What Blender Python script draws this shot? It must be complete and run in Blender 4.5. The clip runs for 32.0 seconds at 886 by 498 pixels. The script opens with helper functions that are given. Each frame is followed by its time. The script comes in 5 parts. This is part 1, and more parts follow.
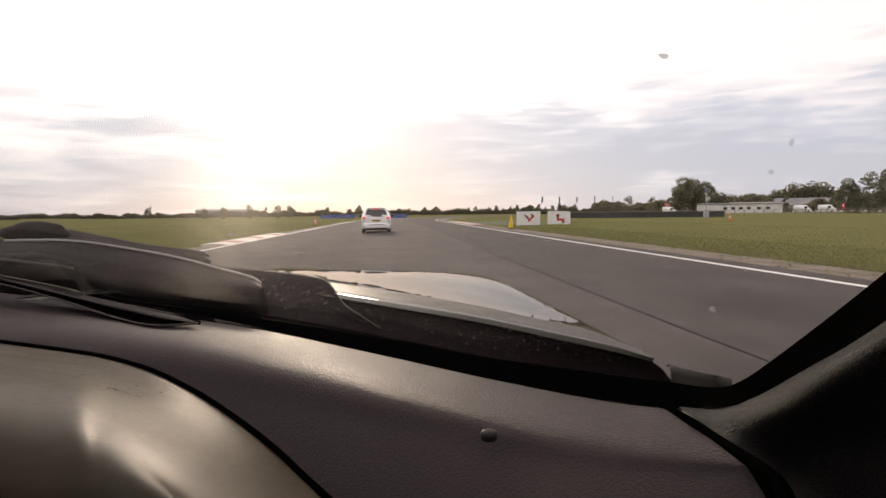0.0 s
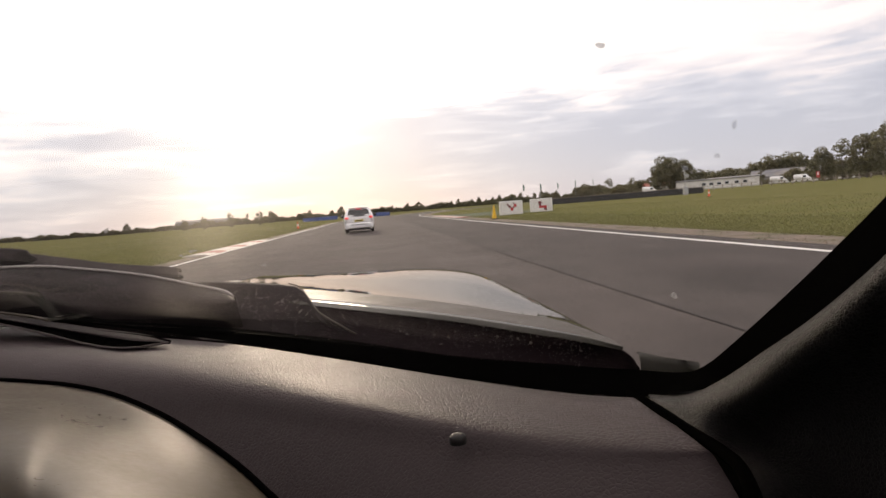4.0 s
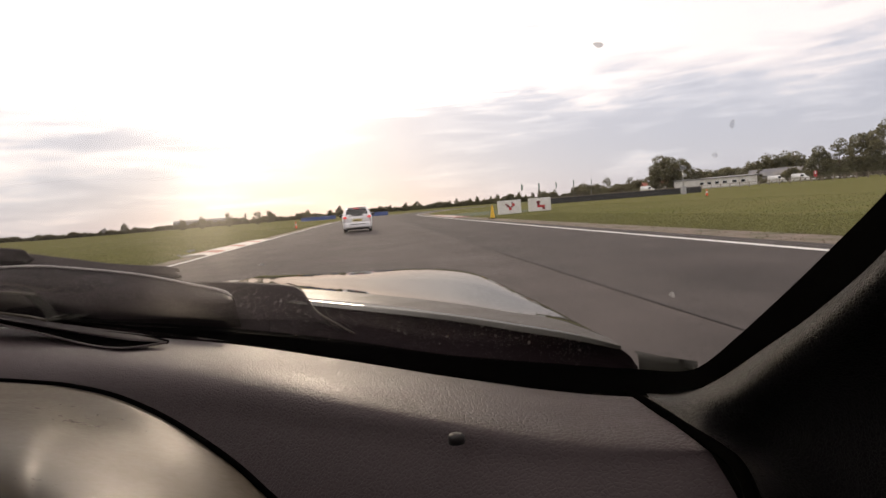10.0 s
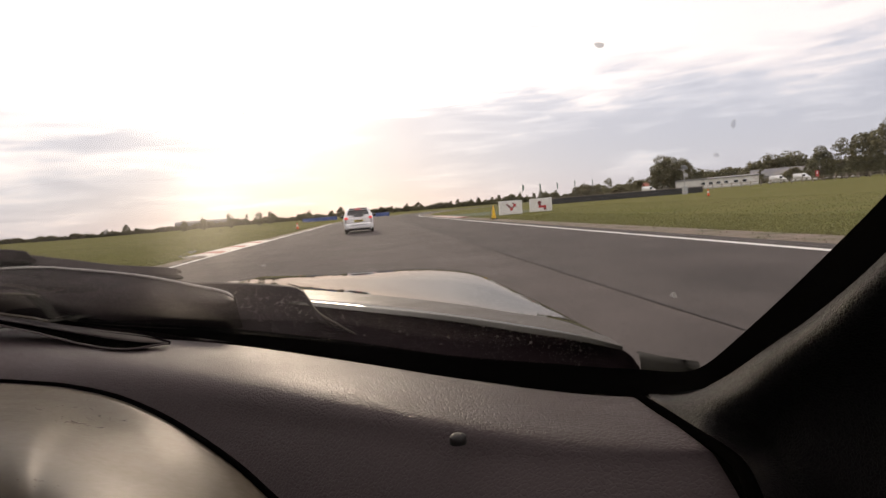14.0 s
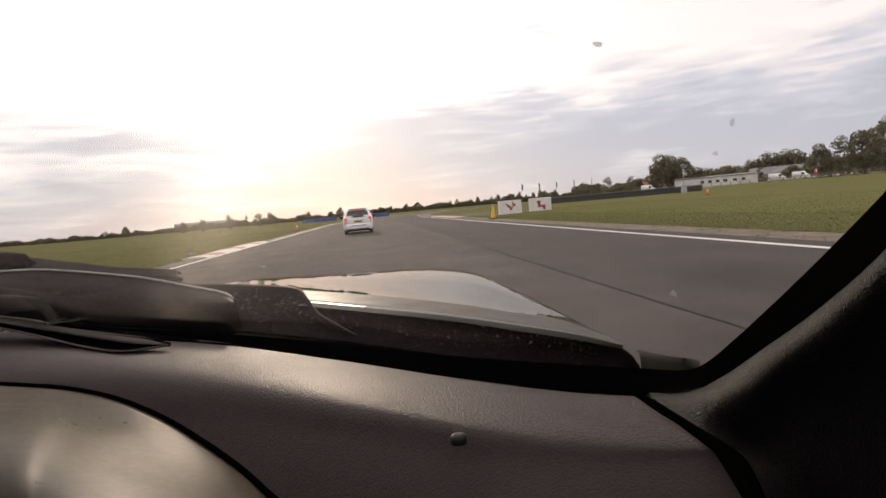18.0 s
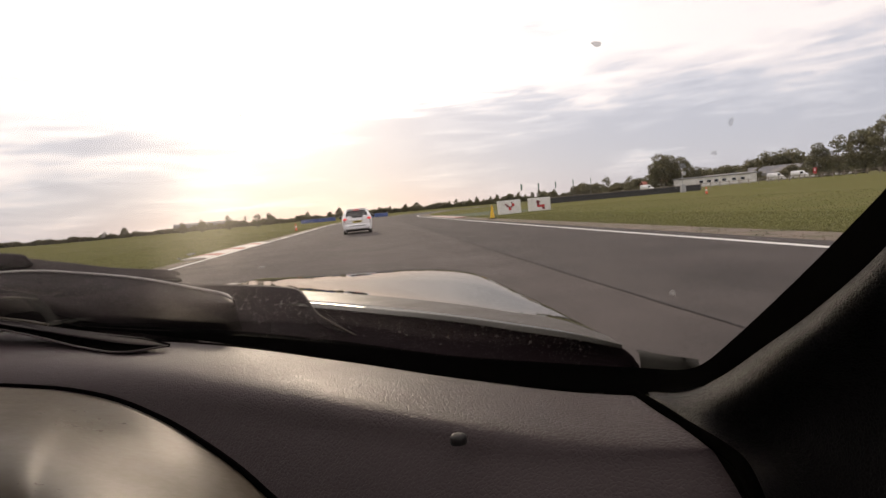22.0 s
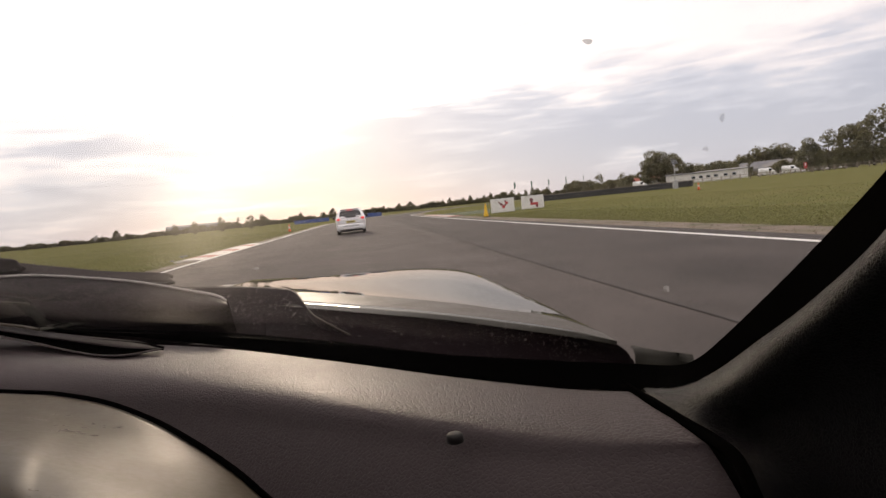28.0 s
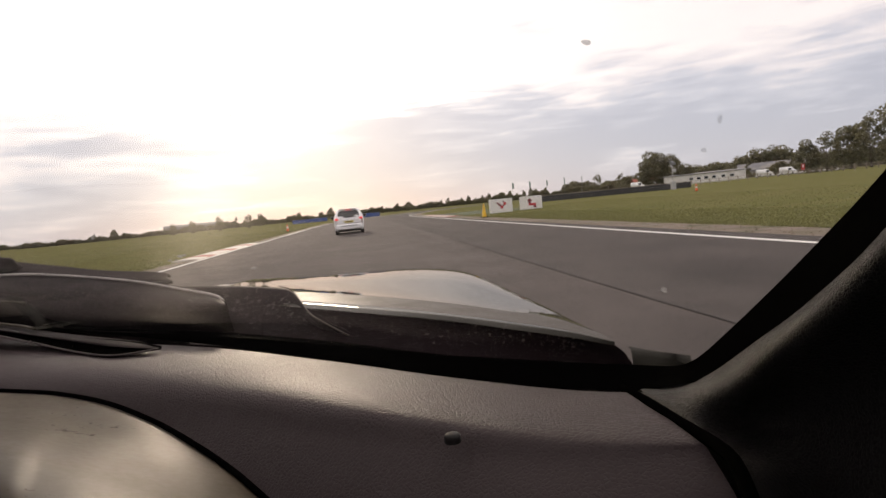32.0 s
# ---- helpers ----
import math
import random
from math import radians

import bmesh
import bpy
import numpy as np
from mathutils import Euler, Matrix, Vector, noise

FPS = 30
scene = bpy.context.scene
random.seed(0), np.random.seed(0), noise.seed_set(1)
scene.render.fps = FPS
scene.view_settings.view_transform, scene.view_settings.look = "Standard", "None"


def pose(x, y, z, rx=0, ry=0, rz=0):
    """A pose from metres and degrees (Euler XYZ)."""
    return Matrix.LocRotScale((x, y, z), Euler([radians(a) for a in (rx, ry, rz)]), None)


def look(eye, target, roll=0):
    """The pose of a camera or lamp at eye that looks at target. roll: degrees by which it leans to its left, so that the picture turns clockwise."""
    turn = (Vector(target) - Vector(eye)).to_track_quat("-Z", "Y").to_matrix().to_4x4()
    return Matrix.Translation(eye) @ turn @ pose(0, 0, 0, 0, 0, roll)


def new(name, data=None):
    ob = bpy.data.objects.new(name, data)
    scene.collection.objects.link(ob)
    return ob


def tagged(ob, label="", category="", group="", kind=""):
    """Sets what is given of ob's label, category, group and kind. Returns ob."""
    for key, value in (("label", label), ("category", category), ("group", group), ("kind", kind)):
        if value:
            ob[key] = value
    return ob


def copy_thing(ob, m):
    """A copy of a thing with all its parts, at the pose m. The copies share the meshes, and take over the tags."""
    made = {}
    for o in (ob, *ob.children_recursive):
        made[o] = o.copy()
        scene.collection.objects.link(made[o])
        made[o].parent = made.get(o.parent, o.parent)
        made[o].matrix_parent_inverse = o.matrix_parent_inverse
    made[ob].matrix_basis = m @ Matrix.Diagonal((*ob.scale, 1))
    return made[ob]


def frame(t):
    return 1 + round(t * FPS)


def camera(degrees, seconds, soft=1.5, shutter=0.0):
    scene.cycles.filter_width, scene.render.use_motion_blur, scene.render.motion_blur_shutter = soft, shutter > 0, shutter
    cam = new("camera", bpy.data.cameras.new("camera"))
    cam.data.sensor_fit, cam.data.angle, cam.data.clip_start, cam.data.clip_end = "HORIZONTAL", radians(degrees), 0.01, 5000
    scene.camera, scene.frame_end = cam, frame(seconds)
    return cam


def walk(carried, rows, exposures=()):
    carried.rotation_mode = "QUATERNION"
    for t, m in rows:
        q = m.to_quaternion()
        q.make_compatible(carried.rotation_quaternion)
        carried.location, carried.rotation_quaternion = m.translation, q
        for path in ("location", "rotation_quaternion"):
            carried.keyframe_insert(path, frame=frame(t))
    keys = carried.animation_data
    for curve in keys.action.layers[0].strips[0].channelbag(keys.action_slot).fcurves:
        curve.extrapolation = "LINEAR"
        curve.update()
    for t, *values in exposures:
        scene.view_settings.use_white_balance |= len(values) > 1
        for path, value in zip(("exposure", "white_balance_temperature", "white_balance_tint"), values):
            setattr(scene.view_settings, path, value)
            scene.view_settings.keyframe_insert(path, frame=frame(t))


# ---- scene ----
cam = camera(78.1, 32.0)
EYE = Vector((0.0, 0.0, 1.12))


NUDGE = Vector((-0.027, -0.006, -0.006))


def held(t, yaw, pitch, roll):
    """The camera on its mount over the dashboard: turned by yaw, pitch and roll; knocked aside on its mount soon after the start."""
    return Matrix.Translation(EYE + (NUDGE if t < 1.8 else Vector())) @ pose(0, 0, 0, 90 + pitch, 0, yaw) @ pose(0, 0, 0, 0, 0, roll)


TURNS = [
    (0, -5.30, -3.74, -0.62),
    (0.5, -5.32, -3.82, -0.56),
    (1, -5.30, -3.75, -0.62),
    (1.5, -5.37, -3.45, -0.90),
    (2, -7.51, -4.57, -4.52),
    (2.5, -7.10, -4.34, -5.10),
    (3, -6.89, -4.36, -5.17),
    (3.5, -6.68, -4.42, -4.66),
    (5.5, -6.86, -4.21, -4.47),
    (6, -6.92, -4.28, -4.62),
    (6.5, -6.93, -4.38, -4.96),
    (7, -6.88, -4.39, -5.14),
    (7.5, -6.85, -4.52, -5.02),
    (8, -6.87, -4.37, -4.67),
    (8.5, -6.95, -4.54, -5.20),
    (9, -6.78, -4.57, -5.41),
    (9.5, -6.88, -4.06, -5.09),
    (10, -6.95, -4.45, -4.59),
    (10.5, -6.90, -4.23, -5.15),
    (11, -6.85, -4.51, -4.74),
    (11.5, -6.83, -4.44, -4.91),
    (12, -6.73, -4.44, -4.94),
    (12.5, -6.72, -4.45, -4.99),
    (13, -6.66, -4.24, -5.07),
    (13.5, -6.79, -4.46, -4.82),
    (14, -6.82, -4.38, -4.70),
    (14.5, -6.81, -4.39, -4.96),
    (16.5, -6.87, -4.27, -4.98),
    (17, -6.78, -4.48, -4.97),
    (17.5, -6.78, -4.54, -5.02),
    (18, -6.86, -4.38, -5.04),
    (18.5, -6.79, -4.47, -5.01),
    (19, -6.94, -4.51, -4.86),
    (19.5, -6.93, -4.45, -4.94),
    (20, -6.83, -4.73, -4.92),
    (20.5, -6.78, -4.72, -4.53),
    (21, -6.86, -4.56, -5.00),
    (21.5, -6.90, -4.49, -4.96),
    (22, -6.94, -4.38, -5.17),
    (22.5, -6.90, -4.34, -5.12),
    (23, -6.87, -4.38, -5.15),
    (23.5, -6.86, -4.27, -5.37),
    (24, -7.61, -4.33, -6.74),
    (24.5, -7.46, -4.48, -6.16),
    (25, -7.57, -4.44, -6.07),
    (25.5, -7.33, -4.53, -6.11),
    (27.5, -7.41, -4.49, -6.21),
    (28, -7.54, -4.55, -5.87),
    (28.5, -7.51, -4.52, -5.93),
    (29, -7.48, -4.45, -5.98),
    (29.5, -7.52, -4.53, -5.91),
    (30, -7.49, -4.39, -6.13),
    (30.5, -7.58, -4.59, -6.10),
    (31, -7.70, -4.63, -5.76),
    (31.5, -7.56, -4.50, -5.93),
    (32, -7.74, -4.54, -5.67),
]
walk(cam, [(t, held(t, a, b, c)) for t, a, b, c in TURNS], [(t, stops, 7000, 16.0) for t, stops in ((0.0, 0.16), (6.0, 0.16), (8.0, 0.10), (13.0, 0.14), (17.0, 0.05), (22.0, 0.05), (25.0, 0.08), (28.0, 0.12), (32.0, 0.05))])

# ---------------------------------------------------------------- sky and sun
SUN_AZ, SUN_EL = radians(-6.5), radians(15.0)
SUN_DIR = Vector((math.sin(SUN_AZ) * math.cos(SUN_EL), math.cos(SUN_AZ) * math.cos(SUN_EL), math.sin(SUN_EL)))


def node(tree, kind, **values):
    n = tree.nodes.new(kind)
    for key, value in values.items():
        if key in n.inputs:
            n.inputs[key].default_value = value
    return n


def maths(tree, op, a, b=None, c=None, clamp=False):
    n = tree.nodes.new("ShaderNodeMath")
    n.operation, n.use_clamp = op, clamp
    for slot, v in enumerate((a, b, c)):
        if v is None:
            continue
        if isinstance(v, (int, float)):
            n.inputs[slot].default_value = v
        else:
            tree.links.new(v, n.inputs[slot])
    return n.outputs[0]


def ramp(tree, fac, stops):
    n = tree.nodes.new("ShaderNodeValToRGB")
    el = n.color_ramp.elements
    while len(el) < len(stops):
        el.new(0.5)
    for e, (p, c) in zip(el, stops):
        e.position = p
        e.color = (c, c, c, 1) if isinstance(c, (int, float)) else (*c, 1)
    tree.links.new(fac, n.inputs[0])
    return n.outputs[0]


def mix_rgb(tree, fac, a, b, blend="MIX"):
    n = tree.nodes.new("ShaderNodeMix")
    n.data_type, n.blend_type = "RGBA", blend
    for slot, v in ((0, fac), (6, a), (7, b)):
        if isinstance(v, (int, float)):
            n.inputs[slot].default_value = v
        elif isinstance(v, tuple):
            n.inputs[slot].default_value = (*v, 1)
        else:
            tree.links.new(v, n.inputs[slot])
    return n.outputs[2]


world = bpy.data.worlds.new("sky")
scene.world = world
world.use_nodes = True
wt = world.node_tree
wt.nodes.clear()
out = wt.nodes.new("ShaderNodeOutputWorld")
bg = wt.nodes.new("ShaderNodeBackground")
sky = wt.nodes.new("ShaderNodeTexSky")
sky.sky_type, sky.sun_disc = "NISHITA", False
sky.sun_elevation, sky.sun_rotation = SUN_EL, SUN_AZ
clear = wt.nodes.new("ShaderNodeVectorMath")
clear.operation = "SCALE"
clear.inputs["Scale"].default_value = 0.08
wt.links.new(sky.outputs[0], clear.inputs[0])
way = wt.nodes.new("ShaderNodeTexCoord").outputs["Generated"]
parts_xyz = wt.nodes.new("ShaderNodeSeparateXYZ")
wt.links.new(way, parts_xyz.inputs[0])
up = maths(wt, "MAXIMUM", parts_xyz.outputs[2], 0.0)
flat = maths(wt, "ADD", up, 0.14)
plan = wt.nodes.new("ShaderNodeCombineXYZ")
wt.links.new(maths(wt, "DIVIDE", parts_xyz.outputs[0], flat), plan.inputs[0])
wt.links.new(maths(wt, "DIVIDE", parts_xyz.outputs[1], flat), plan.inputs[1])
cloud_a = node(wt, "ShaderNodeTexNoise", Scale=0.8, Detail=4.0, Roughness=0.5, Distortion=0.5)
cloud_b = node(wt, "ShaderNodeTexNoise", Scale=4.2, Detail=8.0, Roughness=0.62, Distortion=0.6)
wt.links.new(plan.outputs[0], cloud_a.inputs["Vector"])
drawn_out = wt.nodes.new("ShaderNodeVectorMath")
drawn_out.operation = "MULTIPLY"
drawn_out.inputs[1].default_value = (1.0, 1.0, 3.6)
wt.links.new(way, drawn_out.inputs[0])
wt.links.new(drawn_out.outputs[0], cloud_b.inputs["Vector"])
thick = maths(wt, "ADD", maths(wt, "MULTIPLY", cloud_a.outputs[0], 0.45), maths(wt, "MULTIPLY", cloud_b.outputs[0], 0.55))
cloud_c = node(wt, "ShaderNodeTexNoise", Scale=6.0, Detail=9.0, Roughness=0.66, Distortion=0.7)
streaks = wt.nodes.new("ShaderNodeVectorMath")
streaks.operation = "MULTIPLY"
streaks.inputs[1].default_value = (1.0, 1.0, 9.0)
wt.links.new(way, streaks.inputs[0])
wt.links.new(streaks.outputs[0], cloud_c.inputs["Vector"])
thick = maths(wt, "ADD", thick, maths(wt, "MULTIPLY", maths(wt, "SUBTRACT", cloud_c.outputs[0], 0.5), 0.55))
# a heavier bank of cloud low to the right, thinner cloud overhead
bank = maths(wt, "MULTIPLY", maths(wt, "MULTIPLY", maths(wt, "ADD", parts_xyz.outputs[0], 0.50), 1.6, clamp=True), maths(wt, "SUBTRACT", 1.0, maths(wt, "MULTIPLY", maths(wt, "ABSOLUTE", maths(wt, "SUBTRACT", up, 0.085)), 6.5), clamp=True))
thick = maths(wt, "ADD", thick, maths(wt, "MULTIPLY", bank, 0.13))
thin = maths(wt, "MULTIPLY", maths(wt, "SUBTRACT", up, 0.14), 0.8, clamp=True)
thick = maths(wt, "SUBTRACT", thick, thin)
haze = maths(wt, "SUBTRACT", 1.0, maths(wt, "MULTIPLY", up, 5.5), clamp=True)
thick = maths(wt, "ADD", thick, maths(wt, "MULTIPLY", haze, 0.17))
facing = wt.nodes.new("ShaderNodeVectorMath")
facing.operation = "DOT_PRODUCT"
wt.links.new(way, facing.inputs[0])
facing.inputs[1].default_value = SUN_DIR
near_sun = maths(wt, "MAXIMUM", facing.outputs["Value"], 0.0)
cloud_colour = ramp(wt, thick, [(0.38, (1.0, 0.96, 0.97)), (0.50, (0.82, 0.80, 0.85)), (0.60, (0.61, 0.64, 0.735)), (0.72, (0.49, 0.525, 0.63))])
gaps = ramp(wt, thick, [(0.38, 1.0), (0.62, 0.18)])
wide_glow = maths(wt, "MULTIPLY", maths(wt, "POWER", near_sun, 13.0), 0.65)
tight_glow = maths(wt, "MULTIPLY", maths(wt, "POWER", near_sun, 60.0), 1.2)
glow = maths(wt, "MULTIPLY", maths(wt, "MULTIPLY", maths(wt, "ADD", wide_glow, tight_glow), gaps), maths(wt, "SUBTRACT", 1.0, maths(wt, "MULTIPLY", haze, 0.88)))
low = maths(wt, "SUBTRACT", 1.0, maths(wt, "MULTIPLY", up, 5.0), clamp=True)
warm = mix_rgb(wt, low, (1.0, 0.95, 0.86), (1.0, 0.91, 0.78))
glow_rgb = wt.nodes.new("ShaderNodeVectorMath")
glow_rgb.operation = "SCALE"
wt.links.new(warm, glow_rgb.inputs[0])
wt.links.new(glow, glow_rgb.inputs["Scale"])
covered = mix_rgb(wt, 0.88, clear.outputs[0], cloud_colour)
total = wt.nodes.new("ShaderNodeVectorMath")
total.operation = "ADD"
wt.links.new(covered, total.inputs[0])
wt.links.new(glow_rgb.outputs[0], total.inputs[1])
wt.links.new(total.outputs[0], bg.inputs[0])
bg.inputs[1].default_value = 1.1
wt.links.new(bg.outputs[0], out.inputs[0])

sun = new("sun", bpy.data.lights.new("sun", "SUN"))
sun.data.energy, sun.data.angle, sun.data.color = 0.8, radians(6.0), (1.0, 0.86, 0.68)
sun.matrix_world = look((-60, 300, 90), Vector((-60, 300, 90)) - SUN_DIR)


# ---------------------------------------------------------------- materials
def material(name, base, rough=0.5, metal=0.0, vary=0.15, scale=8.0, fine=None, bump=0.0, bump_scale=60.0, coat=0.0, spec=0.5, second=None, second_scale=1.5, second_at=(0.45, 0.6), island=0.0, per_object=0.0, rough_vary=0.25, stretch=1.0):
    """A surface with grain at two scales: a slow drift of tone, a finer mottling, and relief."""
    m = bpy.data.materials.new(name)
    m.use_nodes = True
    t = m.node_tree
    b = t.nodes["Principled BSDF"]
    pos = t.nodes.new("ShaderNodeTexCoord").outputs["Object"]
    slow = node(t, "ShaderNodeTexNoise", Scale=scale, Detail=4.0, Roughness=0.6)
    quick = node(t, "ShaderNodeTexNoise", Scale=fine or scale * 9, Detail=3.0, Roughness=0.6)
    for n in (slow, quick):
        t.links.new(pos, n.inputs["Vector"])
    tone = maths(t, "ADD", maths(t, "MULTIPLY", slow.outputs[0], 1.2), maths(t, "MULTIPLY", quick.outputs[0], 0.8))
    gain = maths(t, "ADD", maths(t, "MULTIPLY", maths(t, "SUBTRACT", tone, 1.0), vary * 2), 1.0)
    colour = base
    if second:
        patch = node(t, "ShaderNodeTexNoise", Scale=second_scale, Detail=6.0, Roughness=0.65)
        drawn = t.nodes.new("ShaderNodeVectorMath")
        drawn.operation = "MULTIPLY"
        drawn.inputs[1].default_value = (1.0, stretch, 1.0)
        t.links.new(pos, drawn.inputs[0])
        t.links.new(drawn.outputs[0], patch.inputs["Vector"])
        colour = mix_rgb(t, ramp(t, patch.outputs[0], [(second_at[0], 0.0), (second_at[1], 1.0)]), base, second)
    if island:
        rnd = t.nodes.new("ShaderNodeNewGeometry").outputs["Random Per Island"]
        gain = maths(t, "MULTIPLY", gain, maths(t, "ADD", maths(t, "MULTIPLY", rnd, island), 1 - island / 2))
    if per_object:
        rnd = t.nodes.new("ShaderNodeObjectInfo").outputs["Random"]
        gain = maths(t, "MULTIPLY", gain, maths(t, "ADD", maths(t, "MULTIPLY", rnd, per_object), 1 - per_object / 2))
    scaled = t.nodes.new("ShaderNodeVectorMath")
    scaled.operation = "SCALE"
    if isinstance(colour, tuple):
        scaled.inputs[0].default_value = colour
    else:
        t.links.new(colour, scaled.inputs[0])
    t.links.new(gain, scaled.inputs["Scale"])
    t.links.new(scaled.outputs[0], b.inputs["Base Color"])
    t.links.new(maths(t, "ADD", maths(t, "MULTIPLY", maths(t, "SUBTRACT", tone, 1.0), rough_vary), rough, clamp=True), b.inputs["Roughness"])
    b.inputs["Metallic"].default_value, b.inputs["Coat Weight"].default_value = metal, coat
    b.inputs["Coat Roughness"].default_value = 0.10
    b.inputs["Specular IOR Level"].default_value = spec
    if bump:
        rel = node(t, "ShaderNodeTexNoise", Scale=bump_scale, Detail=5.0, Roughness=0.7)
        t.links.new(pos, rel.inputs["Vector"])
        bn = node(t, "ShaderNodeBump", Strength=bump, Distance=0.4 / bump_scale)
        t.links.new(rel.outputs[0], bn.inputs["Height"])
        t.links.new(bn.outputs[0], b.inputs["Normal"])
    return m


def grained_vinyl(name, base, rough, cell, depth, spec=0.3):
    """Moulded leather grain: creased cells a few millimetres wide, with a broad drift of gloss."""
    m = material(name, base, rough, vary=0.12, scale=5.0, fine=300.0, spec=spec)
    t = m.node_tree
    b = t.nodes["Principled BSDF"]
    pos = t.nodes.new("ShaderNodeTexCoord").outputs["Object"]
    warp = node(t, "ShaderNodeTexNoise", Scale=cell * 0.6, Detail=2.0)
    t.links.new(pos, warp.inputs["Vector"])
    shift = t.nodes.new("ShaderNodeVectorMath")
    shift.operation = "MULTIPLY_ADD"
    t.links.new(warp.outputs[1], shift.inputs[0])
    shift.inputs[1].default_value = (0.006, 0.006, 0.006)
    t.links.new(pos, shift.inputs[2])
    cells = node(t, "ShaderNodeTexVoronoi", Scale=cell)
    cells.feature = "DISTANCE_TO_EDGE"
    t.links.new(shift.outputs[0], cells.inputs["Vector"])
    crease = ramp(t, cells.outputs[0], [(0.0, 0.0), (0.16, 0.8), (0.5, 1.0)])
    pits = node(t, "ShaderNodeTexNoise", Scale=cell * 5, Detail=2.0)
    t.links.new(pos, pits.inputs["Vector"])
    height = maths(t, "ADD", crease, maths(t, "MULTIPLY", pits.outputs[0], 0.35))
    bn = node(t, "ShaderNodeBump", Strength=depth, Distance=0.0009)
    t.links.new(height, bn.inputs["Height"])
    t.links.new(bn.outputs[0], b.inputs["Normal"])
    return m


def specked(name, base, rough, spot_colour, spot_scale, spot_size, spec=0.03):
    """Black plastic with dried drops and grit on it."""
    m = material(name, base, rough, vary=0.3, scale=12.0, fine=140.0, bump=0.25, bump_scale=350.0, spec=spec)
    t = m.node_tree
    b = t.nodes["Principled BSDF"]
    pos = t.nodes.new("ShaderNodeTexCoord").outputs["Object"]
    cells = node(t, "ShaderNodeTexVoronoi", Scale=spot_scale, Randomness=1.0)
    t.links.new(pos, cells.inputs["Vector"])
    where = node(t, "ShaderNodeTexNoise", Scale=14.0, Detail=2.0)
    t.links.new(pos, where.inputs["Vector"])
    spots = maths(t, "MULTIPLY", ramp(t, cells.outputs["Distance"], [(spot_size * 0.6, 1.0), (spot_size, 0.0)]), ramp(t, where.outputs[0], [(0.45, 0.0), (0.66, 1.0)]))
    under = b.inputs["Base Color"].links[0].from_socket
    t.links.new(mix_rgb(t, maths(t, "MULTIPLY", spots, 0.75), under, spot_colour), b.inputs["Base Color"])
    return m


VINYL = grained_vinyl("grained_dash_vinyl", (0.054, 0.0420, 0.0430), 0.45, 230.0, 0.48, 0.085)
# far darker than the dash vinyl: the pillar's shade is in this base colour
VINYL_FINE = grained_vinyl("shaded_grained_pillar_vinyl", (0.0036, 0.0030, 0.0027), 0.50, 430.0, 0.7, 0.10)
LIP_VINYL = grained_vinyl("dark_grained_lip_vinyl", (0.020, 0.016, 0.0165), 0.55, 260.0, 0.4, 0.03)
SATIN = material("satin_binnacle_plastic", (0.042, 0.033, 0.022), 0.34, spec=0.027, coat=0.07, vary=0.12, scale=9.0, fine=160.0, bump=0.05, bump_scale=240.0, second=(0.050, 0.041, 0.028), second_scale=14.0, second_at=(0.5, 0.75))
BLACK = material("black_ceramic_and_slot_shade", (0.0018, 0.0017, 0.0016), 0.95, vary=0.2, scale=20.0, spec=0.0)
RUBBER = material("black_rubber", (0.020, 0.018, 0.018), 0.7, spec=0.2, vary=0.25, scale=25.0, bump=0.15, bump_scale=300.0)
COWL = specked("dusty_black_cowl_plastic", (0.0085, 0.0045, 0.0055), 0.7, (0.11, 0.095, 0.09), 230.0, 0.26)
COVER_PLASTIC = specked("dusty_raised_cowl_plastic", (0.019, 0.0135, 0.0145), 0.6, (0.26, 0.23, 0.215), 200.0, 0.24, 0.05)
ARM_PAINT = specked("black_wiper_paint", (0.065, 0.055, 0.053), 0.6, (0.24, 0.21, 0.19), 120.0, 0.16)
PAINT = material("grey_green_metallic_paint", (0.042, 0.040, 0.034), 0.02, metal=0.0, vary=0.05, scale=20.0, fine=900.0, coat=0.0, spec=0.035, rough_vary=0.0)
# pale tone that paints in glints along edges
EDGE_GLINT = material("pale_edge_glint", (0.34, 0.31, 0.29), 0.5, vary=0.3, scale=30.0)
# brown-grey that paints in the mirrored ground, and the dimmer edge glints
PAINTED_REFLECTION = material("dull_painted_reflection", (0.066, 0.056, 0.045), 0.45, vary=0.12, scale=14.0, fine=120.0, spec=0.08)
LINING = material("dark_headlining", (0.035, 0.033, 0.032), 0.9, vary=0.2, scale=30.0, bump=0.2, bump_scale=400.0)
DIRT = material("dried_dirt", (0.10, 0.085, 0.075), 0.9, vary=0.3, scale=200.0)
FLECK = material("pale_grit", (0.17, 0.15, 0.145), 0.8, vary=0.3, scale=60.0)
CHALK = material("pale_dried_drop", (0.62, 0.60, 0.57), 0.8, vary=0.2, scale=200.0)

FAINT = material("faint_dirt_and_reflection", (0.16, 0.14, 0.13), 0.9, vary=0.3, scale=200.0)
for m, see_through in ((DIRT, 0.68), (CHALK, 0.6), (FAINT, 0.86)):
    mt = m.node_tree
    clear_part = mt.nodes.new("ShaderNodeBsdfTransparent")
    thin = node(mt, "ShaderNodeMixShader", Fac=see_through)
    mt.links.new(mt.nodes["Principled BSDF"].outputs[0], thin.inputs[1])
    mt.links.new(clear_part.outputs[0], thin.inputs[2])
    mt.links.new(thin.outputs[0], mt.nodes["Material Output"].inputs[0])

CLEAR = bpy.data.materials.new("clear_side_glass")
CLEAR.use_nodes = True
cb = CLEAR.node_tree.nodes["Principled BSDF"]
cb.inputs["Base Color"].default_value = (0.90, 0.94, 0.91, 1)
